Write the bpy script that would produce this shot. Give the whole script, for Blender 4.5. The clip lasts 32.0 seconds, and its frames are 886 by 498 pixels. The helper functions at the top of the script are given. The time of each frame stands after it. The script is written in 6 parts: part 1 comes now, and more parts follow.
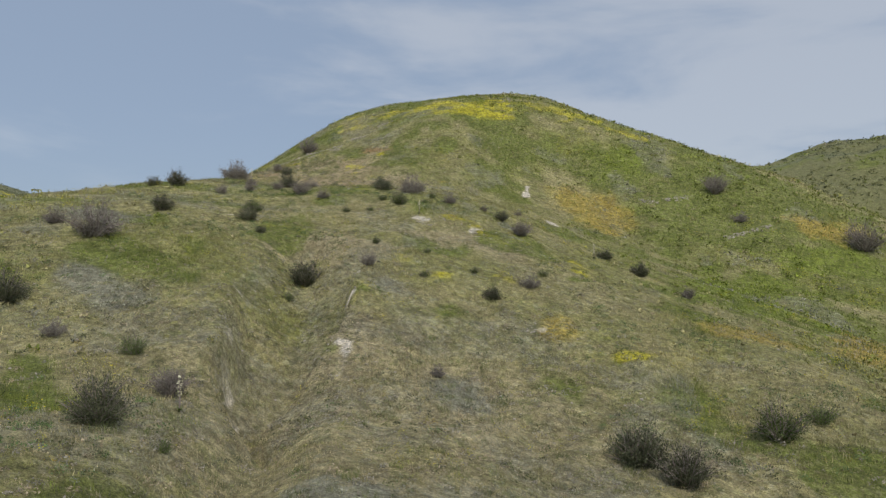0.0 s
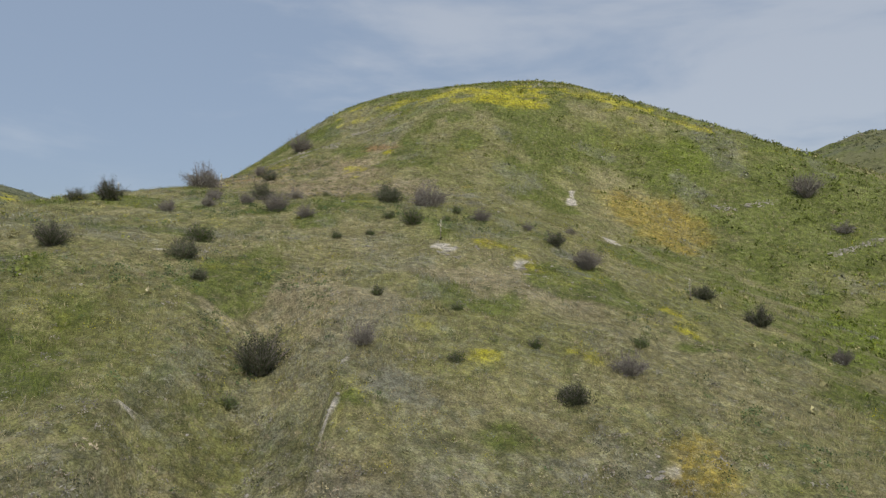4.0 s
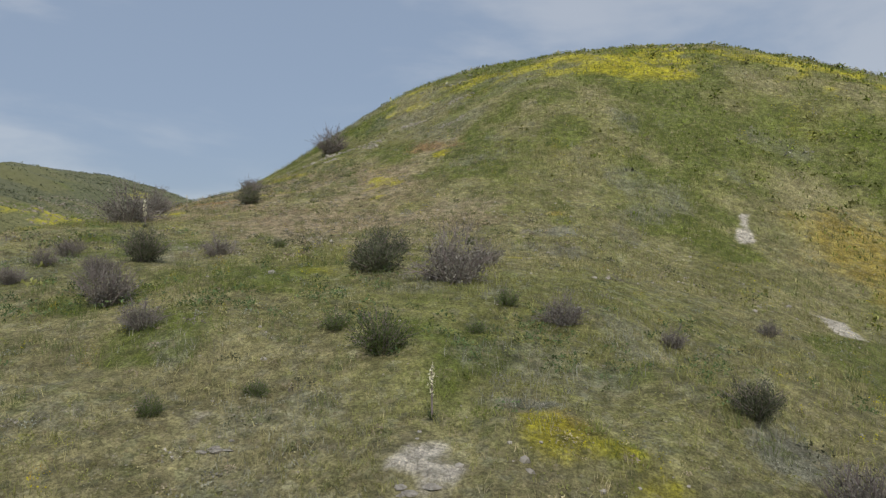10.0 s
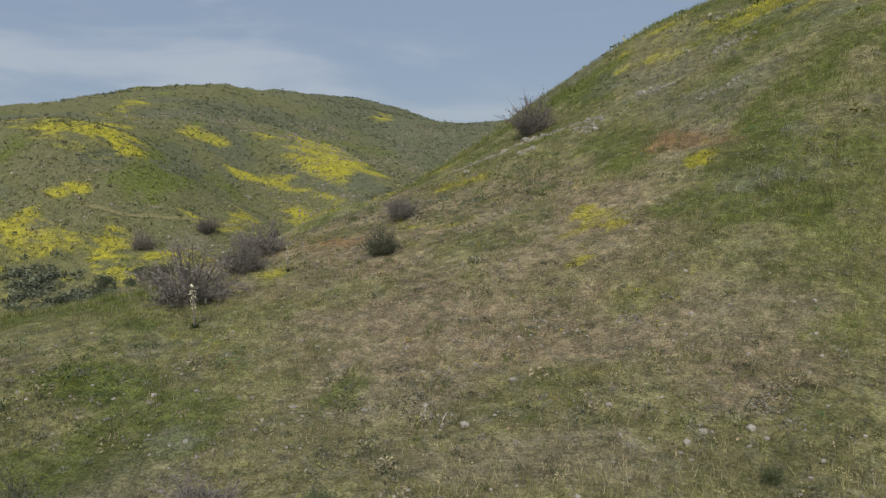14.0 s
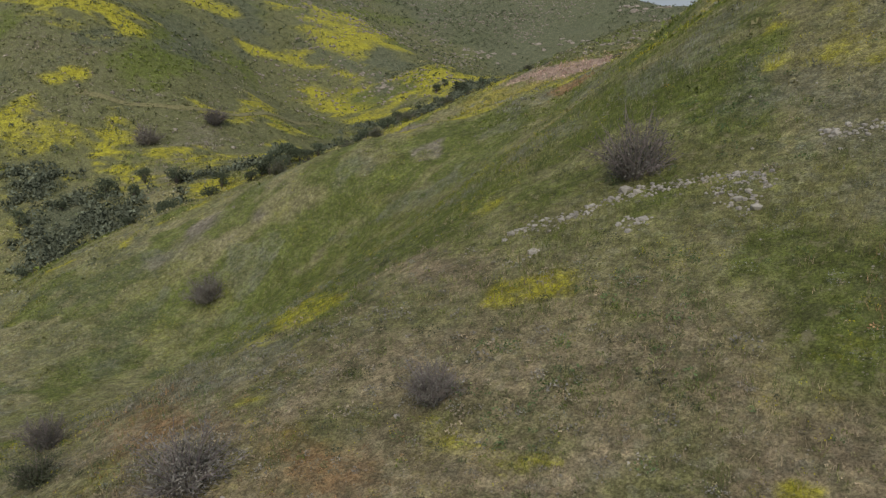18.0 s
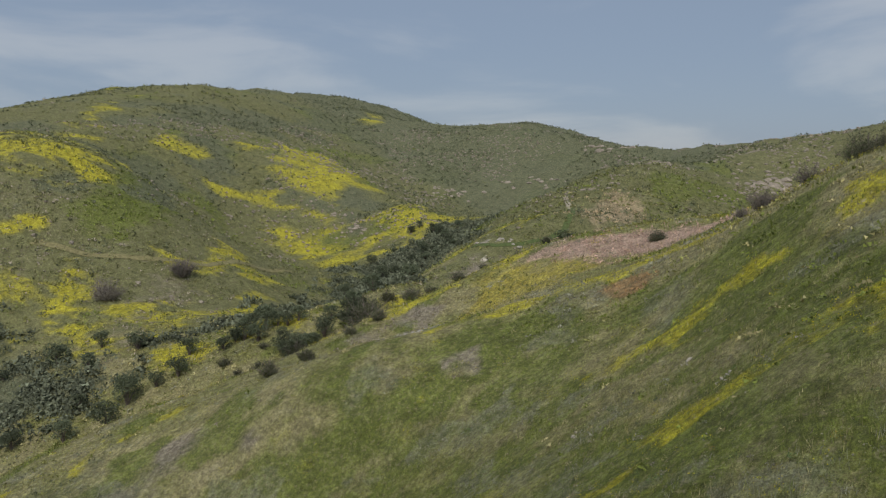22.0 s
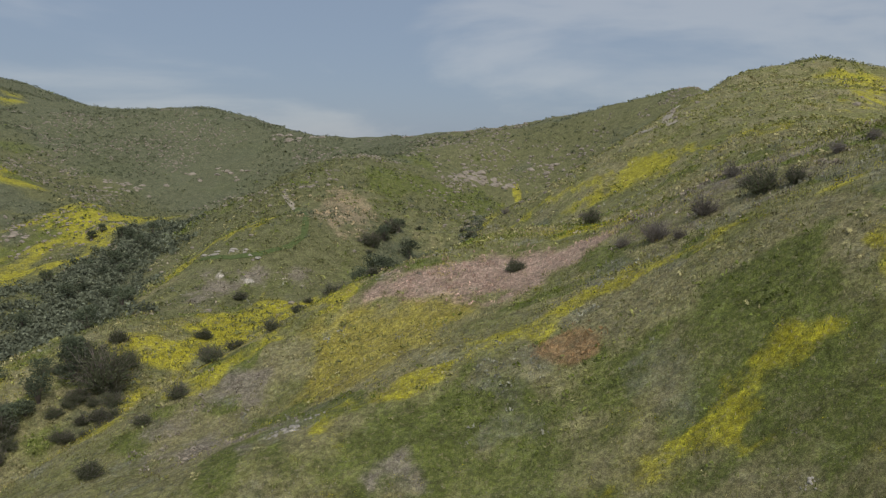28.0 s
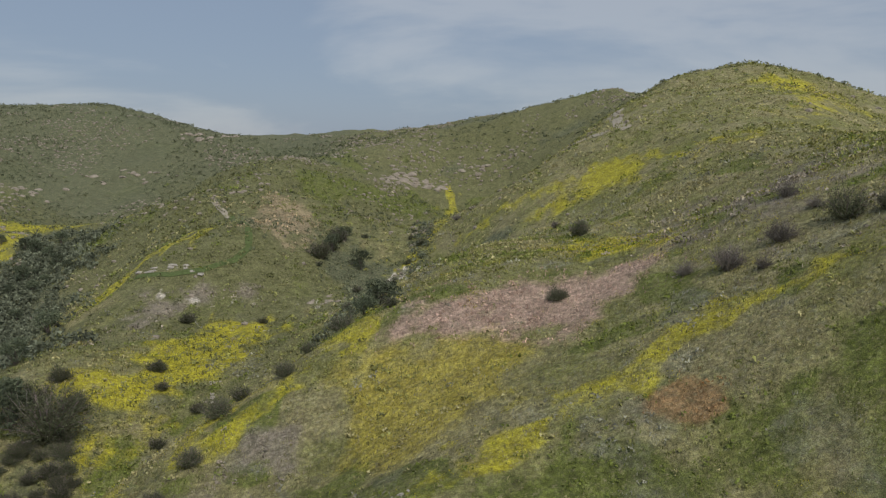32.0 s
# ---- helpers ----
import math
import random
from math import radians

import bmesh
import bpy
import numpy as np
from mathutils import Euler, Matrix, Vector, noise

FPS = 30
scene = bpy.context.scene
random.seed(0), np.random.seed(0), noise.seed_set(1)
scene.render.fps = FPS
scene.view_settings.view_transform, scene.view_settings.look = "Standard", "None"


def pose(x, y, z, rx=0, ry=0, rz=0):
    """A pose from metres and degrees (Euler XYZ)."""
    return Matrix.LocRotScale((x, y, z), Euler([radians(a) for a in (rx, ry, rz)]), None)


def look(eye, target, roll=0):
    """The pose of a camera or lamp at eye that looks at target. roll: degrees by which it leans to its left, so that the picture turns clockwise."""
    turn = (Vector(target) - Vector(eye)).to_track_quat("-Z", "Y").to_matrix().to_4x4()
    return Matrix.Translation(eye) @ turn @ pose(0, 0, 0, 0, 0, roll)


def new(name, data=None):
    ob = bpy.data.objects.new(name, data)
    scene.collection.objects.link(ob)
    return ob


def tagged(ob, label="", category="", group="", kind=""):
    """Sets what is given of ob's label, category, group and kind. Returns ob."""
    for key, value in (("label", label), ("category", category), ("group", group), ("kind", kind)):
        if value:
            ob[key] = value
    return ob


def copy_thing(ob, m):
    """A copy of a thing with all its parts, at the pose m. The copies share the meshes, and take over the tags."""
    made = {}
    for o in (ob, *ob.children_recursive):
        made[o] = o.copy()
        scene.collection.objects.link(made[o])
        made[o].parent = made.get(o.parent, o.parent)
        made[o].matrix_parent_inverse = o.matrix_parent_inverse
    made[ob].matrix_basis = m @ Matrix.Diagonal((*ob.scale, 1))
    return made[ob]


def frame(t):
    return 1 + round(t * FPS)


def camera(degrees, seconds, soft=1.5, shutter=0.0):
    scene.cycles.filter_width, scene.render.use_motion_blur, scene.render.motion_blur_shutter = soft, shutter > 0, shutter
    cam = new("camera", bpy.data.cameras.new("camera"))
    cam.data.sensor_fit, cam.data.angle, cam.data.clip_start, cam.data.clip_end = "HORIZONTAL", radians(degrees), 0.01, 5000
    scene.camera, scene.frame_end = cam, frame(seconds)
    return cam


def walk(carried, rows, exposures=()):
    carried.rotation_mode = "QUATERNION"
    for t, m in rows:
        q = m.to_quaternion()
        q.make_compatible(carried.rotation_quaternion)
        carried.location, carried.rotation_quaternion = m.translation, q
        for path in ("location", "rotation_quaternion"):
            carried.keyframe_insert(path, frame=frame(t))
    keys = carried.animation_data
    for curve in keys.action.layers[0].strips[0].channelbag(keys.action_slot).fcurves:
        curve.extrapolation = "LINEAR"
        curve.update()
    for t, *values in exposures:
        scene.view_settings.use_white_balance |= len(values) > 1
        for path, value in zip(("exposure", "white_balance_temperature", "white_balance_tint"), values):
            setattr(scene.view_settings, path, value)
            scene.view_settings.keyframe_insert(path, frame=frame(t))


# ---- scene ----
cam = camera(62.58, 32.0, soft=1.3)
PATH = [
    (0.0, pose(0.008, -0.010, -0.120, 92.009, 0.016, -0.004)),
    (0.5, pose(-0.288, 2.701, -0.003, 92.167, 0.109, -0.017)),
    (1.0, pose(-0.591, 5.420, 0.216, 92.252, 0.183, -0.049)),
    (1.5, pose(-0.909, 8.170, 0.591, 92.254, 0.242, -0.074)),
    (2.0, pose(-1.248, 10.949, 1.112, 92.189, 0.317, -0.167)),
    (2.5, pose(-1.548, 13.745, 1.714, 92.157, 0.407, -0.213)),
    (3.0, pose(-1.711, 16.553, 2.382, 92.102, 0.496, -0.161)),
    (3.5, pose(-1.661, 19.333, 3.099, 91.934, 0.544, 0.102)),
    (5.5, pose(-0.430, 30.222, 6.002, 90.776, 0.609, 3.762)),
    (6.0, pose(-0.028, 32.974, 6.463, 90.728, 0.642, 3.988)),
    (6.5, pose(0.397, 35.752, 6.664, 90.782, 0.674, 3.961)),
    (7.0, pose(0.799, 38.566, 6.786, 90.831, 0.688, 3.958)),
    (7.5, pose(1.149, 41.410, 7.019, 90.911, 0.682, 4.043)),
    (8.0, pose(1.410, 44.266, 7.429, 90.941, 0.674, 4.352)),
    (8.5, pose(1.563, 47.108, 7.971, 90.938, 0.660, 5.099)),
    (9.0, pose(1.594, 49.969, 8.603, 91.007, 0.608, 6.409)),
    (9.5, pose(1.523, 52.804, 9.337, 90.956, 0.530, 8.220)),
    (10.0, pose(1.370, 55.613, 10.150, 90.884, 0.453, 10.529)),
    (10.5, pose(1.136, 58.426, 11.019, 90.820, 0.404, 12.961)),
    (11.0, pose(0.808, 61.265, 11.942, 90.533, 0.369, 15.394)),
    (11.5, pose(0.352, 64.130, 12.909, 90.028, 0.333, 17.831)),
    (12.0, pose(-0.198, 66.984, 13.925, 89.277, 0.301, 20.521)),
    (12.5, pose(-0.828, 69.798, 14.985, 88.279, 0.284, 23.283)),
    (13.0, pose(-1.543, 72.549, 16.084, 87.082, 0.292, 25.649)),
    (13.5, pose(-2.356, 75.205, 17.216, 85.698, 0.316, 27.569)),
    (14.0, pose(-3.265, 77.739, 18.350, 84.162, 0.335, 29.153)),
    (14.5, pose(-4.322, 80.075, 19.449, 82.681, 0.284, 29.932)),
    (16.5, pose(-9.170, 88.421, 23.787, 75.593, -0.135, 30.785)),
    (17.0, pose(-10.614, 90.463, 24.929, 73.437, -0.150, 30.923)),
    (17.5, pose(-12.235, 92.439, 26.153, 72.155, -0.043, 30.974)),
    (18.0, pose(-13.986, 94.335, 27.421, 73.595, 0.099, 30.969)),
    (18.5, pose(-15.801, 96.028, 28.677, 75.849, 0.144, 30.985)),
    (19.0, pose(-17.669, 97.512, 29.870, 78.125, 0.095, 30.996)),
    (19.5, pose(-19.610, 98.898, 30.934, 80.231, 0.005, 31.014)),
    (20.0, pose(-21.608, 100.224, 31.817, 82.069, -0.089, 30.892)),
    (20.5, pose(-23.653, 101.581, 32.490, 83.350, -0.129, 30.592)),
    (21.0, pose(-25.744, 102.953, 32.991, 83.552, -0.123, 29.990)),
    (21.5, pose(-27.868, 104.303, 33.412, 83.464, -0.074, 29.037)),
    (22.0, pose(-30.027, 105.590, 33.809, 83.374, -0.021, 27.801)),
    (22.5, pose(-32.230, 106.812, 34.207, 83.286, 0.021, 26.329)),
    (23.0, pose(-34.474, 107.992, 34.606, 83.172, 0.038, 24.670)),
    (23.5, pose(-36.767, 109.100, 34.997, 83.051, -0.003, 22.757)),
    (24.0, pose(-39.101, 110.098, 35.384, 82.933, -0.101, 20.542)),
    (24.5, pose(-41.466, 111.022, 35.752, 82.829, -0.247, 18.236)),
    (25.0, pose(-43.849, 111.999, 36.078, 82.764, -0.383, 15.696)),
    (25.5, pose(-46.214, 113.060, 36.398, 82.684, -0.429, 12.997)),
    (26.0, pose(-48.553, 114.154, 36.743, 82.586, -0.408, 10.246)),
    (26.5, pose(-50.835, 115.273, 37.117, 82.495, -0.375, 7.722)),
    (28.5, pose(-59.475, 120.045, 38.650, 82.132, -0.305, 0.131)),
    (29.0, pose(-61.541, 121.175, 39.026, 82.064, -0.272, -1.248)),
    (29.5, pose(-63.532, 122.326, 39.381, 82.015, -0.230, -2.260)),
    (30.0, pose(-65.454, 123.587, 39.700, 81.981, -0.188, -3.017)),
    (30.5, pose(-67.315, 124.954, 39.984, 81.953, -0.162, -3.709)),
    (31.0, pose(-69.129, 126.389, 40.232, 81.924, -0.163, -4.489)),
    (31.5, pose(-70.905, 127.857, 40.432, 81.945, -0.209, -5.290)),
    (32.0, pose(-72.671, 129.323, 40.617, 81.973, -0.273, -6.028)),
]
walk(cam, PATH, [(0, -0.05), (8, -0.1), (13, -0.12), (16.5, -0.5), (18.5, -0.42), (20, -0.31), (24, -0.34), (32, -0.32)])

# ---- sky and sun ----
world = bpy.data.worlds.new("hazy_sky")
scene.world = world
world.use_nodes = True
wn, wl = world.node_tree.nodes, world.node_tree.links
SUN_UP, SUN_FROM = radians(52), radians(158)          # compass bearing that the light comes from
sky = wn.new("ShaderNodeTexSky")
sky.sky_type = "NISHITA"
sky.sun_disc = False
sky.sun_elevation, sky.sun_rotation = SUN_UP, SUN_FROM
sky.air_density, sky.dust_density, sky.ozone_density = 1.0, 1.0, 2.0
wtc = wn.new("ShaderNodeTexCoord")
wmap = wn.new("ShaderNodeMapping")
wmap.inputs["Scale"].default_value = (1.0, 1.0, 4.2)
wmap.inputs["Location"].default_value = (0.35, 0.2, 0.55)
wl.new(wtc.outputs["Generated"], wmap.inputs["Vector"])
cloud = wn.new("ShaderNodeTexNoise")
cloud.inputs["Scale"].default_value = 2.3
cloud.inputs["Detail"].default_value = 7.0
cloud.inputs["Roughness"].default_value = 0.52
cloud.inputs["Distortion"].default_value = 0.35
wl.new(wmap.outputs["Vector"], cloud.inputs["Vector"])
wramp = wn.new("ShaderNodeMapRange")
wramp.interpolation_type = "SMOOTHSTEP"
wramp.inputs["From Min"].default_value, wramp.inputs["From Max"].default_value = 0.42, 0.62
wramp.inputs["To Min"].default_value, wramp.inputs["To Max"].default_value = 0.0, 1.0
wl.new(cloud.outputs["Fac"], wramp.inputs["Value"])
sky_gain = wn.new("ShaderNodeMix")
sky_gain.data_type, sky_gain.blend_type = "RGBA", "MULTIPLY"
sky_gain.inputs["Factor"].default_value = 1.0
sky_gain.inputs["B"].default_value = (0.105, 0.105, 0.105, 1)
wl.new(sky.outputs["Color"], sky_gain.inputs["A"])
wmix = wn.new("ShaderNodeMix")
wmix.data_type = "RGBA"
veil = wn.new("ShaderNodeMix")
veil.data_type = "RGBA"
veil.inputs["A"].default_value, veil.inputs["B"].default_value = (0.325, 0.405, 0.535, 1), (0.515, 0.560, 0.635, 1)
wl.new(wramp.outputs["Result"], veil.inputs["Factor"])
wl.new(veil.outputs["Result"], wmix.inputs["B"])
wmix.inputs["Factor"].default_value = 0.78
wl.new(sky_gain.outputs["Result"], wmix.inputs["A"])
wbg = wn["Background"]
wbg.inputs["Strength"].default_value = 1.0
wl.new(wmix.outputs["Result"], wbg.inputs["Color"])

sun_data = bpy.data.lights.new("sun", "SUN")
sun_data.energy, sun_data.angle, sun_data.color = 2.7, radians(12), (1.0, 0.95, 0.86)
sun = new("sun", sun_data)
sun.matrix_world = look((math.sin(SUN_FROM) * math.cos(SUN_UP) * 900, math.cos(SUN_FROM) * math.cos(SUN_UP) * 900, math.sin(SUN_UP) * 900), (0, 0, 0))

# ---- lie of the land: broad and narrow swells (x, y, rise) of one reach each ----
LOW_LEVEL = -15.0
swells_240a = [
    (-900, -250, -1.2), (-900, -30, 1.8), (-900, 190, 12.4), (-900, 410, 21.2), (-900, 630, 11.3), (-900, 850, -1.8), (-900, 1070, -23.0), (-900, 1290, -14.5),
    (-900, 1510, 21.4), (-680, -250, 3.8), (-680, -30, -3.3), (-680, 190, -8.0), (-680, 410, 1.3), (-680, 630, 6.0), (-680, 850, 44.1), (-680, 1070, 42.3),
    (-680, 1290, -23.9), (-680, 1510, -22.0), (-460, -250, 0.1), (-460, -30, 0.8), (-460, 190, 8.2), (-460, 410, 18.1), (-460, 630, 5.7), (-460, 850, 25.4),
    (-460, 1070, 26.8), (-460, 1290, -22.1), (-460, 1510, -0.6), (-240, -250, -3.4), (-240, -30, -6.3), (-240, 190, -3.2), (-240, 410, 4.8), (-240, 630, -0.7),
]
swells_240b = [
    (-240, 850, 2.5), (-240, 1070, 13.3), (-240, 1290, 12.5), (-240, 1510, 38.1), (-20, -250, 4.4), (-20, -30, -0.3), (-20, 190, -0.1), (-20, 410, 12.3),
    (-20, 630, 7.3), (-20, 850, -11.4), (-20, 1070, 6.0), (-20, 1290, 15.3), (-20, 1510, 8.2), (200, -250, -0.2), (200, -30, -3.3), (200, 190, 1.8),
    (200, 410, 23.2), (200, 630, 21.1), (200, 850, -3.8), (200, 1070, -4.0), (200, 1290, 16.9), (200, 1510, 37.5), (420, -250, 2.8), (420, -30, -3.6),
    (420, 190, -2.3), (420, 410, 8.3), (420, 630, 8.6), (420, 850, 4.6), (420, 1070, -8.0), (420, 1290, -25.9), (420, 1510, -6.6), (640, -250, 8.4),
]
swells_240c = [
    (640, -30, 3.7), (640, 190, 6.1), (640, 410, -0.7), (640, 630, -12.6), (640, 850, -1.9), (640, 1070, 16.9), (640, 1290, 9.8), (640, 1510, 1.3),
]
swells_110a = [
    (-500, -100, 17.3), (-500, 0, -11.4), (-500, 100, -2.7), (-500, 200, 36.8), (-500, 300, 3.6), (-500, 400, 9.8), (-500, 500, 19.8), (-500, 600, 21.5),
    (-500, 700, 16.6), (-500, 800, 7.4), (-500, 900, 49.4), (-400, -100, 9.5), (-400, 0, -9.2), (-400, 100, -18.0), (-400, 200, 6.1), (-400, 300, -13.3),
    (-400, 400, -3.6), (-400, 500, 10.0), (-400, 600, -12.7), (-400, 700, -9.6), (-400, 800, -21.5), (-400, 900, -91.4), (-300, -100, 4.1), (-300, 0, -2.9),
    (-300, 100, -16.2), (-300, 200, 2.1), (-300, 300, 16.6), (-300, 400, 18.6), (-300, 500, 1.7), (-300, 600, -21.0), (-300, 700, -3.7), (-300, 800, 45.9),
]
swells_110b = [
    (-300, 900, 61.3), (-200, -100, 2.8), (-200, 0, -2.0), (-200, 100, -11.8), (-200, 200, -9.1), (-200, 300, -4.0), (-200, 400, -6.5), (-200, 500, -30.1),
    (-200, 600, -17.0), (-200, 700, 27.8), (-200, 800, -15.5), (-200, 900, -7.7), (-100, -100, 2.7), (-100, 0, 0.1), (-100, 100, 1.4), (-100, 200, -0.1),
    (-100, 300, -7.4), (-100, 400, -4.0), (-100, 500, -3.9), (-100, 600, -5.9), (-100, 700, 40.1), (-100, 800, -16.6), (-100, 900, -75.2), (0, -100, 2.4),
    (0, 0, -1.8), (0, 100, 6.3), (0, 200, 10.9), (0, 300, 1.4), (0, 400, 4.2), (0, 500, 26.8), (0, 600, -13.5), (0, 700, -11.9),
]
swells_110c = [
    (0, 800, 17.8), (0, 900, -27.1), (100, -100, 2.4), (100, 0, -6.5), (100, 100, -6.6), (100, 200, 1.4), (100, 300, -0.8), (100, 400, -6.3),
    (100, 500, 20.3), (100, 600, 22.5), (100, 700, 8.8), (100, 800, 18.2), (100, 900, -5.3), (200, -100, 3.1), (200, 0, 2.3), (200, 100, -3.1),
    (200, 200, 0.6), (200, 300, 8.4), (200, 400, 2.7), (200, 500, -11.1), (200, 600, -13.6), (200, 700, -7.7), (200, 800, -3.6), (200, 900, -2.0),
    (300, -100, -2.0), (300, 0, 4.7), (300, 100, 1.8), (300, 200, -9.7), (300, 300, -3.8), (300, 400, 27.0), (300, 500, 30.5), (300, 600, 2.5),
]
swells_110d = [
    (300, 700, -10.4), (300, 800, -5.1), (300, 900, 4.4),
]
swells_50a = [
    (-300, -60, 1.7), (-300, -15, 2.2), (-300, 30, 1.9), (-300, 75, -0.1), (-300, 120, -1.4), (-300, 165, 2.6), (-300, 210, 1.2), (-300, 255, -1.5),
    (-300, 300, 18.1), (-300, 345, 6.6), (-300, 390, -30.1), (-300, 435, -4.3), (-300, 480, 9.5), (-255, -60, 1.1), (-255, -15, 1.0), (-255, 30, 1.4),
    (-255, 75, -0.7), (-255, 120, -2.8), (-255, 165, 0.9), (-255, 210, -5.6), (-255, 255, -11.9), (-255, 300, 10.8), (-255, 345, -5.0), (-255, 390, -28.5),
    (-255, 435, 4.9), (-255, 480, 3.8), (-210, -60, 0.3), (-210, -15, -0.6), (-210, 30, 0.7), (-210, 75, -1.7), (-210, 120, -6.3), (-210, 165, -3.1),
]
swells_50b = [
    (-210, 210, -1.2), (-210, 255, 0.5), (-210, 300, 3.1), (-210, 345, -6.3), (-210, 390, 8.4), (-210, 435, 12.9), (-210, 480, -7.0), (-165, -60, -0.5),
    (-165, -15, -1.4), (-165, 30, 0.7), (-165, 75, -0.3), (-165, 120, -5.0), (-165, 165, -3.5), (-165, 210, 4.1), (-165, 255, 5.6), (-165, 300, -17.3),
    (-165, 345, -22.1), (-165, 390, -2.8), (-165, 435, -14.0), (-165, 480, -0.8), (-120, -60, -1.0), (-120, -15, -1.2), (-120, 30, 0.9), (-120, 75, 1.4),
    (-120, 120, -0.9), (-120, 165, -1.1), (-120, 210, 0.8), (-120, 255, 0.9), (-120, 300, -2.7), (-120, 345, 16.2), (-120, 390, 21.6), (-120, 435, 6.8),
]
swells_50c = [
    (-120, 480, 27.2), (-75, -60, -1.6), (-75, -15, -0.6), (-75, 30, 1.9), (-75, 75, 2.0), (-75, 165, 0.5), (-75, 210, 0.3), (-75, 255, -2.0),
    (-75, 300, -2.4), (-75, 345, -1.4), (-75, 390, -13.7), (-75, 435, -9.7), (-75, 480, 8.2), (-30, -60, -1.0), (-30, -15, -0.1), (-30, 30, 2.0),
    (-30, 75, 2.2), (-30, 120, 1.8), (-30, 165, 3.7), (-30, 210, 3.6), (-30, 255, -0.3), (-30, 300, -2.1), (-30, 345, -3.2), (-30, 390, -10.4),
    (-30, 435, -10.5), (-30, 480, -24.3), (15, -60, -0.2), (15, -15, -1.5), (15, 30, -0.5), (15, 75, 0.6), (15, 120, 3.1), (15, 165, 5.8),
]
swells_50d = [
    (15, 210, 5.4), (15, 255, 2.7), (15, 300, 5.3), (15, 345, 12.9), (15, 390, 10.5), (15, 435, -1.9), (15, 480, -23.7), (60, -60, -0.8),
    (60, -15, -3.3), (60, 30, -2.5), (60, 75, -0.6), (60, 120, 2.3), (60, 165, 3.2), (60, 210, 2.2), (60, 255, 0.5), (60, 300, -1.0),
    (60, 345, -5.1), (60, 390, -1.8), (60, 435, 7.5), (60, 480, 5.1), (105, -60, -1.9), (105, -15, -3.5), (105, 30, -2.8), (105, 75, -2.9),
    (105, 120, -1.9), (105, 165, -1.4), (105, 210, -1.9), (105, 255, -3.0), (105, 300, -4.7), (105, 345, -8.2), (105, 390, 3.8), (105, 435, 17.2),
]
swells_50e = [
    (105, 480, -8.4), (150, -60, -0.8), (150, -15, -1.0), (150, 30, -1.6), (150, 75, -5.3), (150, 120, -7.3), (150, 165, -5.4), (150, 210, -2.9),
    (150, 255, -1.3), (150, 300, 0.5), (150, 345, -1.1), (150, 390, -6.6), (150, 435, -11.2), (150, 480, -26.5),
]
swells_22a = [
    (-150, 0, -0.32), (-150, 20, 0.49), (-150, 40, 0.95), (-150, 60, 0.84), (-150, 80, 1.13), (-150, 100, 0.64), (-150, 120, -1.97), (-150, 140, -2.31),
    (-150, 160, -0.17), (-150, 180, -3.14), (-150, 200, -4.04), (-150, 220, 0.10), (-150, 240, -0.43), (-150, 260, -0.98), (-150, 280, 0.28), (-150, 300, -0.81),
    (-150, 320, -1.72), (-150, 340, 2.75), (-130, 0, 0.10), (-130, 20, 0.08), (-130, 40, -0.34), (-130, 60, -0.33), (-130, 80, 1.20), (-130, 100, 1.30),
    (-130, 120, -1.04), (-130, 140, 2.02), (-130, 160, 6.49), (-130, 180, 0.41), (-130, 200, -5.22), (-130, 220, -1.13), (-130, 240, 4.99), (-130, 260, 3.77),
]
swells_22b = [
    (-130, 280, 2.57), (-130, 300, 7.52), (-130, 320, 11.71), (-130, 340, -0.22), (-110, 0, -0.39), (-110, 20, -0.81), (-110, 40, -0.88), (-110, 60, -0.18),
    (-110, 80, 0.98), (-110, 100, 0.20), (-110, 120, 0.21), (-110, 140, 2.46), (-110, 160, 2.44), (-110, 180, 3.79), (-110, 200, 0.90), (-110, 220, -7.71),
    (-110, 240, -2.94), (-110, 260, 3.08), (-110, 280, 0.09), (-110, 300, -5.92), (-110, 320, -5.45), (-110, 340, 6.46), (-90, 0, -0.77), (-90, 20, -0.57),
    (-90, 40, 0.35), (-90, 60, 0.81), (-90, 80, 0.44), (-90, 100, -0.99), (-90, 120, 0.78), (-90, 140, -1.21), (-90, 160, -3.90), (-90, 180, 1.71),
]
swells_22c = [
    (-90, 200, 5.67), (-90, 220, -1.97), (-90, 240, -10.84), (-90, 260, -5.48), (-90, 280, -0.30), (-90, 300, -0.16), (-90, 320, -3.01), (-90, 340, 8.45),
    (-70, 0, -0.62), (-70, 20, 0.60), (-70, 40, 1.63), (-70, 60, 0.22), (-70, 80, -0.49), (-70, 100, -0.82), (-70, 120, -1.95), (-70, 140, -4.63),
    (-70, 160, -0.63), (-70, 180, 1.66), (-70, 220, 5.71), (-70, 240, 4.26), (-70, 260, 1.17), (-70, 280, -0.81), (-70, 300, 1.44), (-70, 320, -3.38),
    (-70, 340, -11.21), (-50, 0, -0.11), (-50, 20, 1.10), (-50, 40, 1.90), (-50, 60, 0.98), (-50, 80, 0.61), (-50, 100, 1.87), (-50, 120, -0.23),
]
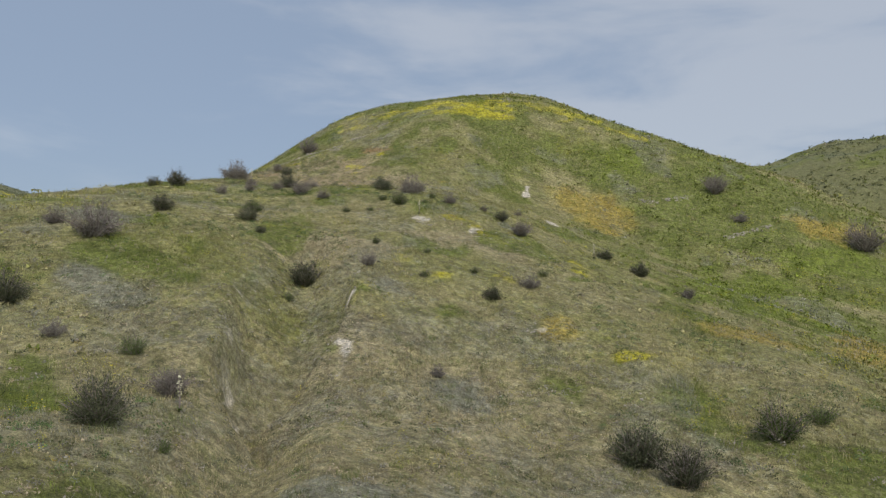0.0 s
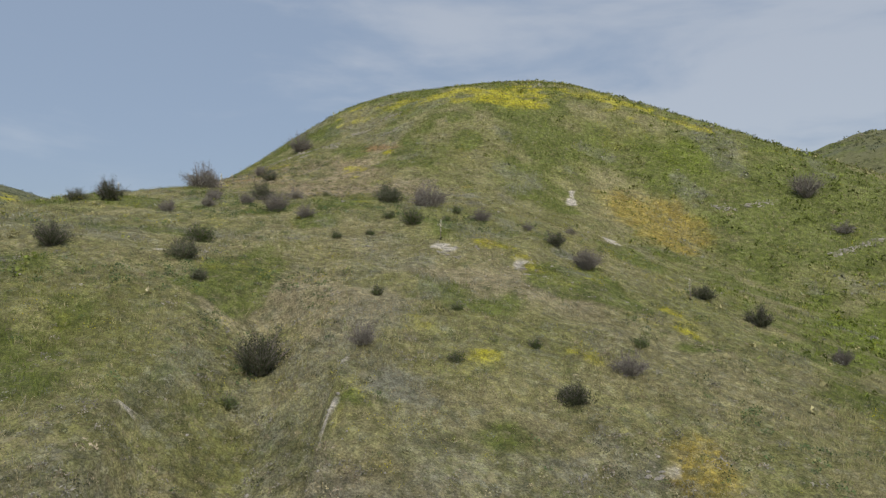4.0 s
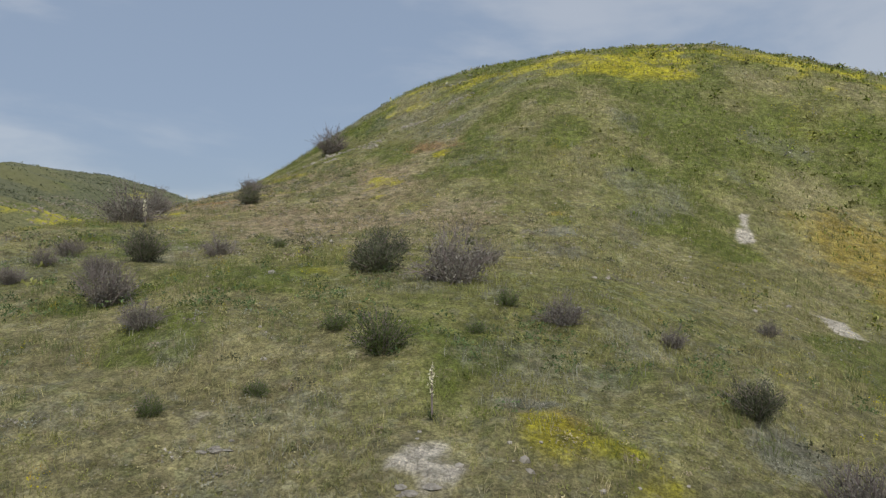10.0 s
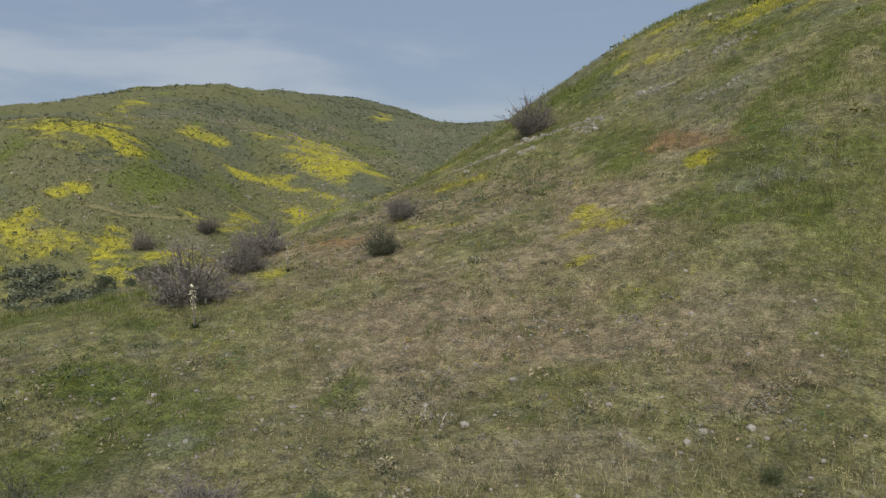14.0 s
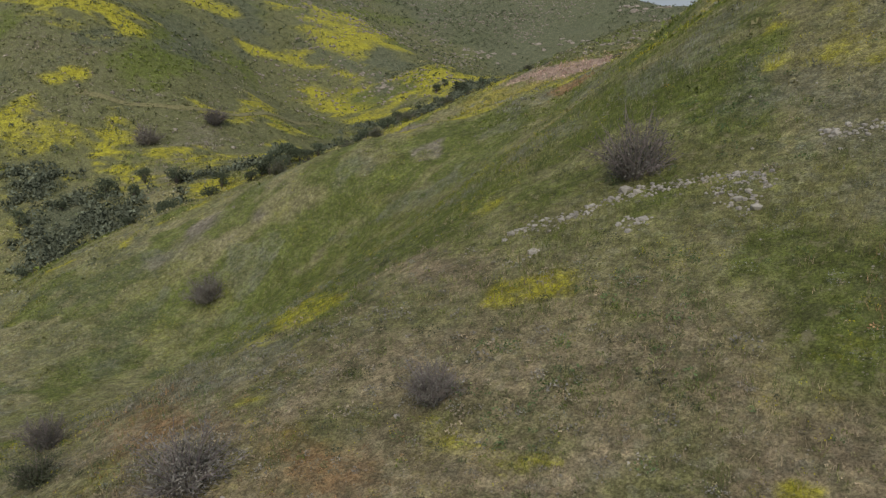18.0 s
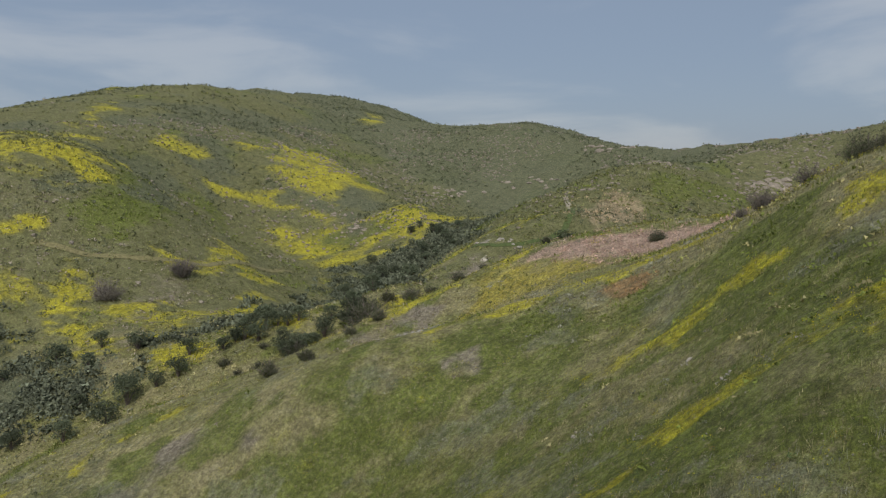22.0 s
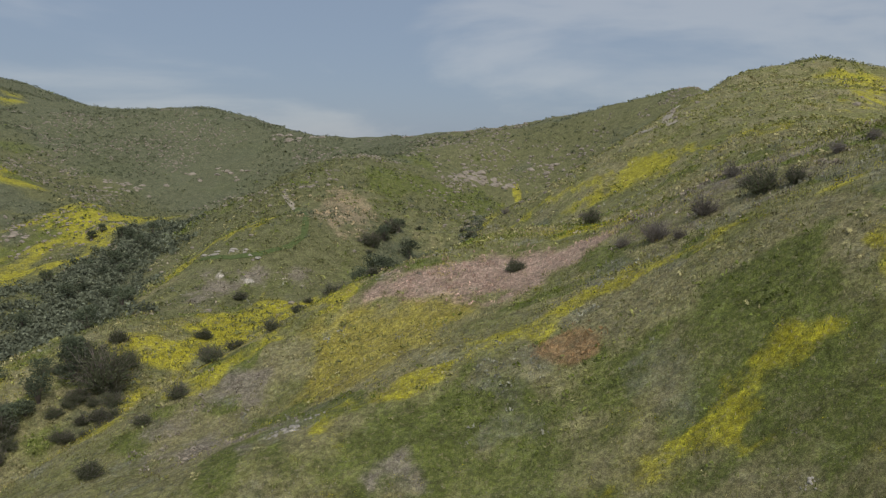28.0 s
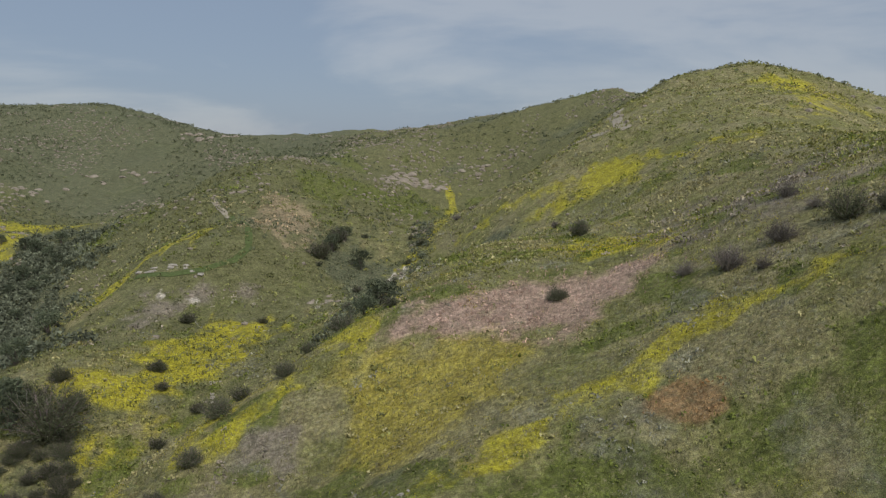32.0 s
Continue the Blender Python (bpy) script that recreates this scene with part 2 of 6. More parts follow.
swells_22d = [
    (-50, 140, -3.32), (-50, 160, -2.05), (-50, 180, -1.57), (-50, 200, -3.06), (-50, 220, -1.47), (-50, 240, 2.42), (-50, 260, 6.65), (-50, 280, 1.15),
    (-50, 300, -0.73), (-50, 320, -0.43), (-50, 340, -5.17), (-30, 0, 1.24), (-30, 20, 0.97), (-30, 40, -0.45), (-30, 60, 1.62), (-30, 80, 0.61),
    (-30, 100, 0.16), (-30, 120, 0.63), (-30, 140, 0.99), (-30, 160, 3.22), (-30, 180, 1.50), (-30, 200, 4.98), (-30, 220, 4.40), (-30, 240, -10.62),
    (-30, 260, -2.02), (-30, 280, -0.82), (-30, 300, -3.99), (-30, 320, -1.44), (-30, 340, 5.58), (-10, 0, 1.60), (-10, 20, 1.11), (-10, 40, -2.85),
]
swells_22e = [
    (-10, 60, -0.23), (-10, 80, 1.38), (-10, 100, -0.71), (-10, 120, 0.47), (-10, 140, 1.62), (-10, 160, 2.65), (-10, 180, -1.66), (-10, 200, -4.20),
    (-10, 220, 5.10), (-10, 240, -2.50), (-10, 260, -0.25), (-10, 280, -0.72), (-10, 300, -1.71), (-10, 320, -2.77), (-10, 340, 1.78), (10, 0, -0.85),
    (10, 20, 0.50), (10, 40, -0.84), (10, 60, -0.35), (10, 80, 2.88), (10, 100, -3.21), (10, 120, -1.16), (10, 140, 3.50), (10, 160, -0.92),
    (10, 180, 3.47), (10, 200, -0.38), (10, 220, -0.10), (10, 240, 1.53), (10, 260, 2.02), (10, 280, 1.19), (10, 300, 2.81), (10, 320, -0.49),
]
swells_22f = [
    (10, 340, -1.38), (30, 0, -1.96), (30, 20, 1.45), (30, 40, 2.61), (30, 60, -0.54), (30, 80, 1.56), (30, 100, -7.23), (30, 120, -1.01),
    (30, 140, 7.47), (30, 160, -4.00), (30, 180, 4.99), (30, 200, 7.11), (30, 220, 1.23), (30, 240, 0.77), (30, 260, 0.34), (30, 280, -0.55),
    (30, 300, 0.84), (30, 320, 0.56), (30, 340, 0.92), (50, 0, -2.00), (50, 20, -0.65), (50, 40, -0.24), (50, 60, -1.74), (50, 80, 1.51),
    (50, 100, -1.95), (50, 120, 2.56), (50, 140, 3.19), (50, 160, -7.65), (50, 180, -2.19), (50, 200, 0.20), (50, 220, -1.05), (50, 240, 0.08),
]
swells_22g = [
    (50, 260, -0.15), (50, 280, -0.91), (50, 300, -0.24), (50, 320, 1.36), (50, 340, 2.70), (70, 0, -1.03), (70, 20, -0.46), (70, 40, -0.45),
    (70, 60, -1.43), (70, 80, -0.63), (70, 100, 0.90), (70, 120, 4.01), (70, 140, 0.81), (70, 160, -3.30), (70, 180, -0.99), (70, 200, -0.83),
    (70, 220, -0.38), (70, 240, 0.41), (70, 260, -0.36), (70, 280, -0.81), (70, 300, -0.13), (70, 320, 1.33), (70, 340, 2.28),
]
swells_11a = [
    (-100, 191, 0.27), (-100, 202, 2.37), (-100, 213, -1.03), (-100, 224, -3.28), (-89, 180, -0.64), (-89, 191, -3.60), (-89, 202, 4.58), (-89, 213, 2.48),
    (-89, 224, -1.19), (-78, 147, -0.71), (-78, 158, -0.87), (-78, 169, 5.89), (-78, 180, 1.27), (-78, 191, -3.59), (-78, 202, -2.86), (-78, 213, 2.73),
    (-78, 224, 2.51), (-67, 136, -0.20), (-67, 147, -1.45), (-67, 158, -1.86), (-67, 169, 0.86), (-67, 191, 0.45), (-67, 202, -1.39), (-67, 213, 1.49),
    (-67, 224, 0.08), (-56, 125, -0.66), (-56, 136, -0.51), (-56, 147, 0.18), (-56, 158, 1.79), (-56, 169, -0.83), (-56, 180, 0.90), (-56, 191, 1.50),
]
swells_11b = [
    (-56, 202, -0.69), (-56, 213, -0.23), (-56, 224, 1.10), (-45, 114, -0.20), (-45, 125, 0.17), (-45, 136, 1.29), (-45, 147, -1.06), (-45, 158, 1.79),
    (-45, 169, -3.15), (-45, 180, -0.47), (-45, 191, -0.58), (-45, 202, -1.91), (-45, 213, -1.80), (-34, 81, 0.07), (-34, 92, 1.05), (-34, 114, 0.50),
    (-34, 125, 0.47), (-34, 136, 1.02), (-34, 147, -1.32), (-34, 158, -1.70), (-34, 169, -1.59), (-34, 180, 3.99), (-34, 191, -3.14), (-34, 202, 1.71),
    (-23, 15, 0.27), (-23, 37, -1.55), (-23, 48, -0.34), (-23, 59, 1.18), (-23, 70, -0.51), (-23, 81, -0.74), (-23, 92, -0.70), (-23, 103, -0.56),
]
swells_11c = [
    (-23, 114, 0.43), (-23, 125, -1.63), (-23, 136, -0.64), (-23, 147, 2.88), (-23, 158, -0.64), (-23, 169, 2.30), (-12, 15, 0.51), (-12, 26, 0.87),
    (-12, 37, -0.91), (-12, 48, -0.12), (-12, 59, 0.60), (-12, 70, -1.60), (-12, 81, 1.19), (-12, 92, -0.34), (-12, 103, -0.78), (-12, 114, 0.13),
    (-12, 125, -1.32), (-12, 136, 0.71), (-12, 147, 0.56), (-12, 158, -2.23), (-1, 15, 0.30), (-1, 26, 0.89), (-1, 37, -0.20), (-1, 48, 0.10),
    (-1, 59, 0.91), (-1, 70, -1.21), (-1, 81, 1.49), (-1, 92, 0.09), (-1, 103, -0.08), (-1, 114, 1.46), (-1, 125, 0.73), (-1, 136, 1.16),
]
swells_11d = [
    (-1, 147, -2.06), (10, 15, -0.17), (10, 26, -0.60), (10, 37, -1.76), (10, 48, -0.40), (10, 59, 0.59), (10, 70, -0.24), (10, 81, 1.00),
    (10, 103, 0.36), (10, 114, -0.17), (10, 125, -0.18), (21, 15, -0.09), (21, 26, 0.33), (21, 37, 0.83), (21, 48, 0.94), (21, 59, -0.83),
    (21, 70, -0.76),
]


def swell_table(reach, *tables):
    a = np.array([row for table in tables for row in table], float)
    return a, float(reach)


SWELLS = [swell_table(240, swells_240a, swells_240b, swells_240c), swell_table(110, swells_110a, swells_110b, swells_110c, swells_110d), swell_table(50, swells_50a, swells_50b, swells_50c, swells_50d, swells_50e), swell_table(22, swells_22a, swells_22b, swells_22c, swells_22d, swells_22e, swells_22f, swells_22g), swell_table(11, swells_11a, swells_11b, swells_11c, swells_11d)]
# washes (negative) and rims (positive): depth, half width, line
WASHES = [
    (-1.7, 2.0, [(-11.6, 60), (-10.6, 53), (-9.6, 46), (-8.9, 40), (-8.0, 33), (-7.3, 27), (-7.0, 18)]),
    (-0.8, 3.0, [(19, 122), (24, 110), (31, 96), (38, 84), (46, 70)]),
]


# broken edges: drop, reach, line with the high ground on its left hand as it is walked
SCARPS = [
    (3.4, 5.5, [(-7.3, 27), (-8.4, 30.4), (-10.0, 35.2), (-11.4, 39.9), (-12.8, 45), (-14.3, 50.2), (-16.5, 55.4)]),
    (3.0, 5.0, [(-5.6, 62), (-6.2, 57), (-6.7, 51.5), (-7.1, 47), (-8.2, 43.5), (-9.0, 40), (-8.2, 33.1), (-7.4, 27.3)]),
]


def lattice_noise(x, y, size, seed):
    """Smooth noise in -1..1 with features of that size."""
    u, v = x / size, y / size
    i, j = np.floor(u).astype(np.int64), np.floor(v).astype(np.int64)
    a, b = u - i, v - j
    a, b = a * a * a * (a * (a * 6 - 15) + 10), b * b * b * (b * (b * 6 - 15) + 10)

    def corner(p, q):
        h = (p * 374761393 + q * 668265263 + seed * 2147483647) & 0xFFFFFFFF
        h = ((h ^ (h >> 13)) * 1274126177) & 0xFFFFFFFF
        return ((h ^ (h >> 16)) & 0xFFFF) / 32767.5 - 1.0

    return (corner(i, j) * (1 - a) + corner(i + 1, j) * a) * (1 - b) + (corner(i, j + 1) * (1 - a) + corner(i + 1, j + 1) * a) * b


def fractal(x, y, size, seed, octaves=4):
    total, gain = np.zeros_like(x, dtype=float), 1.0
    for k in range(octaves):
        total = total + gain * lattice_noise(x + 17.3 * k, y - 9.1 * k, size / 2 ** k, seed + k)
        gain *= 0.5
    return total


def line_distance(x, y, line):
    best = np.full(x.shape, 1e9)
    for (x0, y0), (x1, y1) in zip(line, line[1:]):
        dx, dy = x1 - x0, y1 - y0
        s = np.clip(((x - x0) * dx + (y - y0) * dy) / (dx * dx + dy * dy), 0, 1)
        best = np.minimum(best, np.hypot(x - x0 - s * dx, y - y0 - s * dy))
    return best


def remoteness(x, y):
    """0 on the spur and slopes that are seen from close by, 1 on the far hills."""
    d = line_distance(x, y, [(0, 40), (-5, 90), (-20, 120), (-45, 175), (-50, 210)])
    return np.clip((d - 70) / 160, 0, 1)


def side_distance(x, y, line):
    """Distance from a line, counted positive on its left hand."""
    best, side = np.full(x.shape, 1e9), np.ones(x.shape)
    for (x0, y0), (x1, y1) in zip(line, line[1:]):
        dx, dy = x1 - x0, y1 - y0
        s = np.clip(((x - x0) * dx + (y - y0) * dy) / (dx * dx + dy * dy), 0, 1)
        d = np.hypot(x - x0 - s * dx, y - y0 - s * dy)
        nearer = d < best
        best = np.where(nearer, d, best)
        side = np.where(nearer, np.sign(dx * (y - y0) - dy * (x - x0)), side)
    return best * side


def folds(x, y):
    """Gullies (low) and ribs (high) of the far hills."""
    return 2.4 * fractal(x, y, 46, 11) - 1.08 * np.abs(fractal(x, y, 30, 41, 3)) - 2.52 * np.abs(fractal(x, y, 85, 31, 3)) + 1.56


def land(x, y):
    z = np.full(x.shape, LOW_LEVEL)
    for table, reach in SWELLS:
        for cx, cy, rise in table:
            z += rise * np.exp(-((x - cx) ** 2 + (y - cy) ** 2) / (2 * reach * reach))
    for depth, half, line in WASHES:
        d = line_distance(x, y, line)
        z += depth * np.exp(-(d / half) ** 2)
    close = (np.abs(x + 10) < 30) & (np.abs(y - 42) < 45)
    qx, qy = x[close], y[close]
    wx, wy = qx + 0.7 * fractal(qx, qy, 4, 611, 3), qy + 0.7 * fractal(qx, qy, 4, 615, 3)
    for drop, reach, line in SCARPS:
        d = side_distance(wx, wy, line)
        fade = np.ones(qx.shape)
        for ex, ey in (line[0], line[-1]):
            fade *= 1 - np.exp(-((qx - ex) ** 2 + (qy - ey) ** 2) / 81.0)
        z[close] += fade * drop * np.clip(d / 0.8, -0.5, 0.5) * np.exp(-(d / reach) ** 2)
    z[close] += 0.22 * fractal(qx, qy, 2.6, 621, 2)
    far = remoteness(x, y)
    z += far * folds(x, y)
    z += 1.3 * far * fractal(x, y, 17, 57, 3)
    z += (1 - 0.5 * far) * (0.16 * fractal(x, y, 6, 51, 3) + 0.07 * fractal(x, y, 1.5, 71, 2))
    return z


def graded(lo, hi, step, growth, limit):
    mid = list(np.arange(lo, hi, step))
    up, down, s = [mid[-1]], [mid[0]], step
    while up[-1] < limit or down[-1] > -limit:
        s *= growth
        up.append(up[-1] + s)
        down.append(down[-1] - s)
    return np.array(down[:0:-1] + mid + up[1:])


GX, GY = graded(-105, 48, 0.7, 1.031, 3600), graded(14, 212, 0.7, 1.031, 3600)
MX, MY = np.meshgrid(GX, GY)
GZ = land(MX, MY)


def ground_z(x, y):
    """Height of the ground sheet, as its cells lie."""
    x, y = np.asarray(x, float), np.asarray(y, float)
    i = np.clip(np.searchsorted(GX, x) - 1, 0, len(GX) - 2)
    j = np.clip(np.searchsorted(GY, y) - 1, 0, len(GY) - 2)
    a, b = (x - GX[i]) / (GX[i + 1] - GX[i]), (y - GY[j]) / (GY[j + 1] - GY[j])
    return (GZ[j, i] * (1 - a) + GZ[j, i + 1] * a) * (1 - b) + (GZ[j + 1, i] * (1 - a) + GZ[j + 1, i + 1] * a) * b


# ---- plan of the plant cover: patches as centre and two half axes (x, y, ux, uy, vx, vy) ----
orange = [
    (20.8, 109.6, 5.1, -0, 0.9, 4.9), (23.2, 106.1, 4.9, -0, 1.5, 6.7), (57.0, 106.4, 6.8, -0, 2.4, 4.5), (24.6, 57.5, 4.8, -0, 1.5, 3.5), (7.9, 50.6, 1.8, -0, 0.4, 2.7),
    (38.4, 65.8, 2.6, -0, 5, 8.5), (19.9, 106.7, 3.4, 0.2, 0.9, 3.4), (23.5, 102.6, 2.7, 0.2, 1.2, 3.7), (0.0, 103.6, 0.9, 0.4, 0, 0.6), (1.0, 74.7, 0.8, 0.1, -0, 0.9),
]
bare = [
    (-6.5, 50, 0.35, 0, 0.3, 3.2), (-5.9, 43, 0.3, 0, -0.2, 2.4), (-9.4, 44, 0.3, 0.1, 0, 0.6), (11, 42, 0.7, -0, 0.3, 1.2), (9, 35, 0.3, -0, 0.4, 1.6),
    (-9, 42, 0.3, -0, -0.2, 0.9), (-19, 65, 0.3, 0, -0.2, 0.4), (-18, 93, 0.5, 0.2, -0.2, 0.3), (-122, 307, 2.6, -0.3, -0.9, 3.4),
    (-115, 306, 2.8, -0.3, -0.5, 2.4), (-61, 332, 5.5, -0.6, 0.5, 9.7), (-80, 296, 2.6, -0.3, -0, 1.5), (-60, 303, 1.4, -0.1, 0.2, 2.8), (12, 106, 0.9, 0.1, 0.3, 1.5),
    (-72, 179, 1.2, -0, -0.1, 0.7), (16, 382, 2.5, -0.3, 2, 5.9),
]
green = [
    (-16.4, 29.3, 2.5, -0, -2.2, 4), (-21.9, 50.8, 4.3, -0, -1.4, 3.2), (-19.7, 34.9, 1.1, -0, -1.5, 2.5), (-26.1, 59.4, 4.1, -0, -0.9, 1.9), (-12.0, 77.0, 2.1, 0.1, -0.5, 1.8),
    (-16.0, 61.3, 1.1, 0.1, -0.4, 0.6), (-5.5, 50.7, 1.1, 0.1, -0.2, 0.7), (11.8, 62.5, 1.5, 0.1, 0.4, 0.9), (-12.0, 77.0, 1.4, 0.2, -0.6, 1.1), (-3.8, 79.1, 1.9, 0.2, -0.3, 1.5),
    (-16.8, 78.8, 1.3, 0.1, -0.8, 1.2), (8.0, 74.1, 1.4, 0.2, 0.4, 1.6), (-31.1, 98.3, 1.1, 0.5, -1.8, 1.6), (-25.0, 93.0, 2, 1, -1.1, 1), (31.1, 120.3, 11.7, -0, 1.8, 6.8),
]
lush = [
    (33.4, 82.9, 10.8, -0, 5.2, 12.8), (50.3, 97.6, 8.7, -0, 3.2, 6), (29.1, 121.3, 5.4, 0.6, 2.3, 5.9),
]
sage = [
    (1.1, 40.3, 2, -0, 0.1, 2.4), (-3.9, 25.3, 2.6, -0, -0.2, 1.4), (-27.9, 58.9, 3.1, -0, -1.1, 2.4), (-21.2, 46.5, 3.6, -0, -1.4, 3), (-4.1, 52.0, 1.6, -0, -0.1, 1.5),
    (6.9, 76.3, 1.3, 0.1, 0.3, 1.3), (0.0, 75.5, 1.2, 0.1, -0, 0.5), (0.0, 100.5, 1.7, 0.8, 0, 1.1),
]
dry = [
    (-8.3, 61.6, 6, -0, -0.8, 5.2), (1.1, 36.7, 4.1, -0, 0.1, 3.3), (-5.2, 42.6, 2, -0, -0.6, 4.9), (-0.0, 68.5, 4.4, 0.5, -0.1, 1.3), (-15.6, 97.0, 2.9, 1.4, -1, 1.7),
    (-7.1, 103.0, 4.1, 2, -0.3, 1.8), (-11.0, 117.5, 2.6, 1.3, -0.4, 1.9), (3.1, 67.8, 5.2, -0, 0.3, 5.2), (-10.2, 94.5, 3.3, 1.6, -0.5, 1.4),
]
must_near = [
    (-4.5, 63.2, 0.6, 0, -0.1, 0.4), (-0.0, 56.3, 0.9, 0.1, 0, 0.6), (28.5, 134.4, 2.1, 0.1, 0.6, 2.1), (13.0, 66.0, 2.2, 0.2, 0.6, 1.6), (8.2, 71.8, 0.9, 0.1, 0.2, 0.6),
    (-2.0, 92.4, 0.7, 0.4, -0, 0.7), (-13.1, 106.5, 0.5, 0.2, -0.2, 0.5), (-9.9, 115.2, 0.8, 0.4, -0.2, 1.1), (12.4, 47.4, 1.6, -0, 0.3, 1), (6.7, 130.9, 6.5, 0.5, 0.3, 3.5),
]
scrub = [
    (-328, 464, 13.0, 6.0, -30.2, 37.2), (-266, 444, 5.8, 2.6, -9.6, 14.2), (-353, 638, 17.4, 8.0, -17.7, 29.8), (-291, 448, 9.0, 4.1, -9.1, 12.3),
    (-279, 469, 19.4, 3.5, -10.4, 16.5), (-278, 646, 38.6, -4.1, -7.7, 20.9), (-230, 658, 25.5, -2.7, -5.0, 18.2), (-178, 368, 12.3, -1.3, -21.2, 49.8),
    (-215, 441, 13.4, 6.2, -15.0, 27.8), (-78, 303, 4.1, -0.4, -0.1, 5.0), (-40, 317, 8.8, -0.9, 1.0, 6.2), (-71, 334, 9.5, -1.0, 0.2, 16.1),
    (-363, 432, 16.3, 7.5, -30.0, 30.1),
]
# fields as outlines on the plan
pink_field = [
    [(-70, 211.1), (-64.5, 215.9), (-58.4, 219.4), (-51.4, 220.1), (-44.5, 216.4), (-38.7, 210.3), (-38.9, 204.9), (-42.8, 202.3), (-46.6, 202.3), (-49.9, 198), (-54.4, 200.2), (-59, 206.9), (-65.8, 208.5), (-71.3, 209.2)],
]
gold_fields = [
    [(-78.6, 204), (-71.3, 209), (-65.8, 208), (-55.6, 200.8), (-56.9, 193.8), (-61, 188.9), (-64.2, 188.1), (-68.3, 185.5), (-72.8, 188.9), (-77.4, 190.1), (-77.1, 198.5)],
]
orange_fields = [
    [(10.4, 102.6), (16.8, 113.3), (20.9, 114.6), (25, 111.1), (27.5, 106.5), (22.5, 95.8), (21.4, 99.3), (18.6, 101.1), (14.6, 102.7)],
]
mustard_bands = [
    [(-47.1, 240.2), (-36.1, 263.6), (-26.4, 258.4), (-38, 213.1), (-45.7, 222.1)],
]
mustard_slopes = [
    [(-35.5, 127.3), (-34.1, 128.6), (-30.1, 127), (-31, 125.3), (-33.8, 125.6)],
    [(-42.6, 121.6), (-40.2, 122.8), (-37.2, 121.3), (-36.8, 118.9), (-38.7, 118.1)],
]
mustard_spur = [
    [(-118.6, 281.3), (-109.5, 298.9), (-94.6, 308.7), (-87.3, 287.1), (-94.8, 278.9), (-102.2, 265), (-105.9, 254.8), (-112.3, 244), (-116.3, 237.8), (-118.7, 237), (-121.1, 247.3), (-126.8, 247.2), (-126.6, 260.6), (-119.9, 265.4)],
]
mustard_dome = [
    [(-32.8, 322), (-22.5, 319.4), (-12, 324.9), (-0.3, 327.8), (5.5, 312.6), (12.6, 289), (16.4, 276), (9, 278.2), (-1.6, 300.4), (-10.6, 288.6), (-16.9, 304.9), (-26.7, 305.5), (-34.1, 312.7)],
    [(67.1, 388.3), (81.9, 388.5), (94.9, 368.2), (59.5, 312.4), (39.4, 298.8), (25.4, 299.2), (39.9, 316.2)],
]
mustard_far = [
    [(-330.5, 271.2), (-314.5, 285.4), (-372.7, 353.7), (-365.4, 379.9), (-281.1, 302.4), (-282.6, 282.7), (-300.2, 278.2)],
    [(-291.4, 252.2), (-282.1, 263.6), (-267.1, 271.4), (-267.3, 264.6), (-278.5, 252.6)],
    [(-320.3, 425.6), (-284.6, 432.8), (-227.6, 405.4), (-225.9, 378.8), (-276, 402.3), (-308.3, 412)],
    [(-211.8, 285.9), (-211.4, 324.7), (-141, 242.6), (-155.9, 238.2), (-181.4, 253.4)],
    [(-254.6, 255.4), (-242.1, 270.6), (-221.4, 247.6), (-195, 231.1), (-196.5, 218.3), (-229.8, 234.1), (-249.3, 241.6)],
]
mustard_far_high = [
    [(-194.8, 244.4), (-158.4, 232.8), (-156.1, 225), (-170.8, 220.5)],
    [(-318.9, 465.9), (-297.5, 497.2), (-282.6, 451.9), (-299, 446.2)],
    [(-491.7, 791.1), (-447.2, 768.1), (-394.9, 675.8), (-413.2, 674.9)],
    [(-215.8, 204.1), (-204.9, 202.2), (-193.9, 194.4), (-195.2, 192.5)],
    [(-344.4, 405.4), (-334.1, 426.5), (-304.3, 436.9), (-322.8, 428.5), (-335.7, 409.7)],
]
green_fields = [
    [(-82.3, 155.2), (-80, 161.6), (-72.6, 166.3), (-65.9, 177.3), (-54.1, 183), (-49.6, 174.1), (-57, 170.9), (-65.2, 161.8), (-73.7, 156.2)],
    [(-70.8, 173.6), (-65.1, 179), (-58.9, 181.1), (-53.8, 180.8), (-51.3, 178.8), (-48.7, 174.5), (-49.9, 173), (-56.2, 176), (-61.5, 174.9), (-64.9, 173.2)],
]
green_slope_fields = [
    [(-41.1, 178.2), (-36.7, 181.4), (-32.2, 179.4), (-28.2, 175.8), (-33.8, 166.1), (-38.3, 168.4), (-41.3, 175.3)],
    [(-269.4, 277.9), (-331.6, 369.5), (-247.9, 301.4), (-249, 276.2), (-261.7, 269.6)],
    [(23.1, 121.9), (34.1, 127.2), (32.9, 117.9), (30.2, 112.3), (26.3, 111.1), (22.8, 114.9)],
    [(-29.1, 135), (-25.9, 139.1), (-21.6, 137.4), (-17.9, 136.2), (-17.3, 127.8), (-20.3, 128.6), (-22.6, 132.2), (-26.7, 131.8)],
]
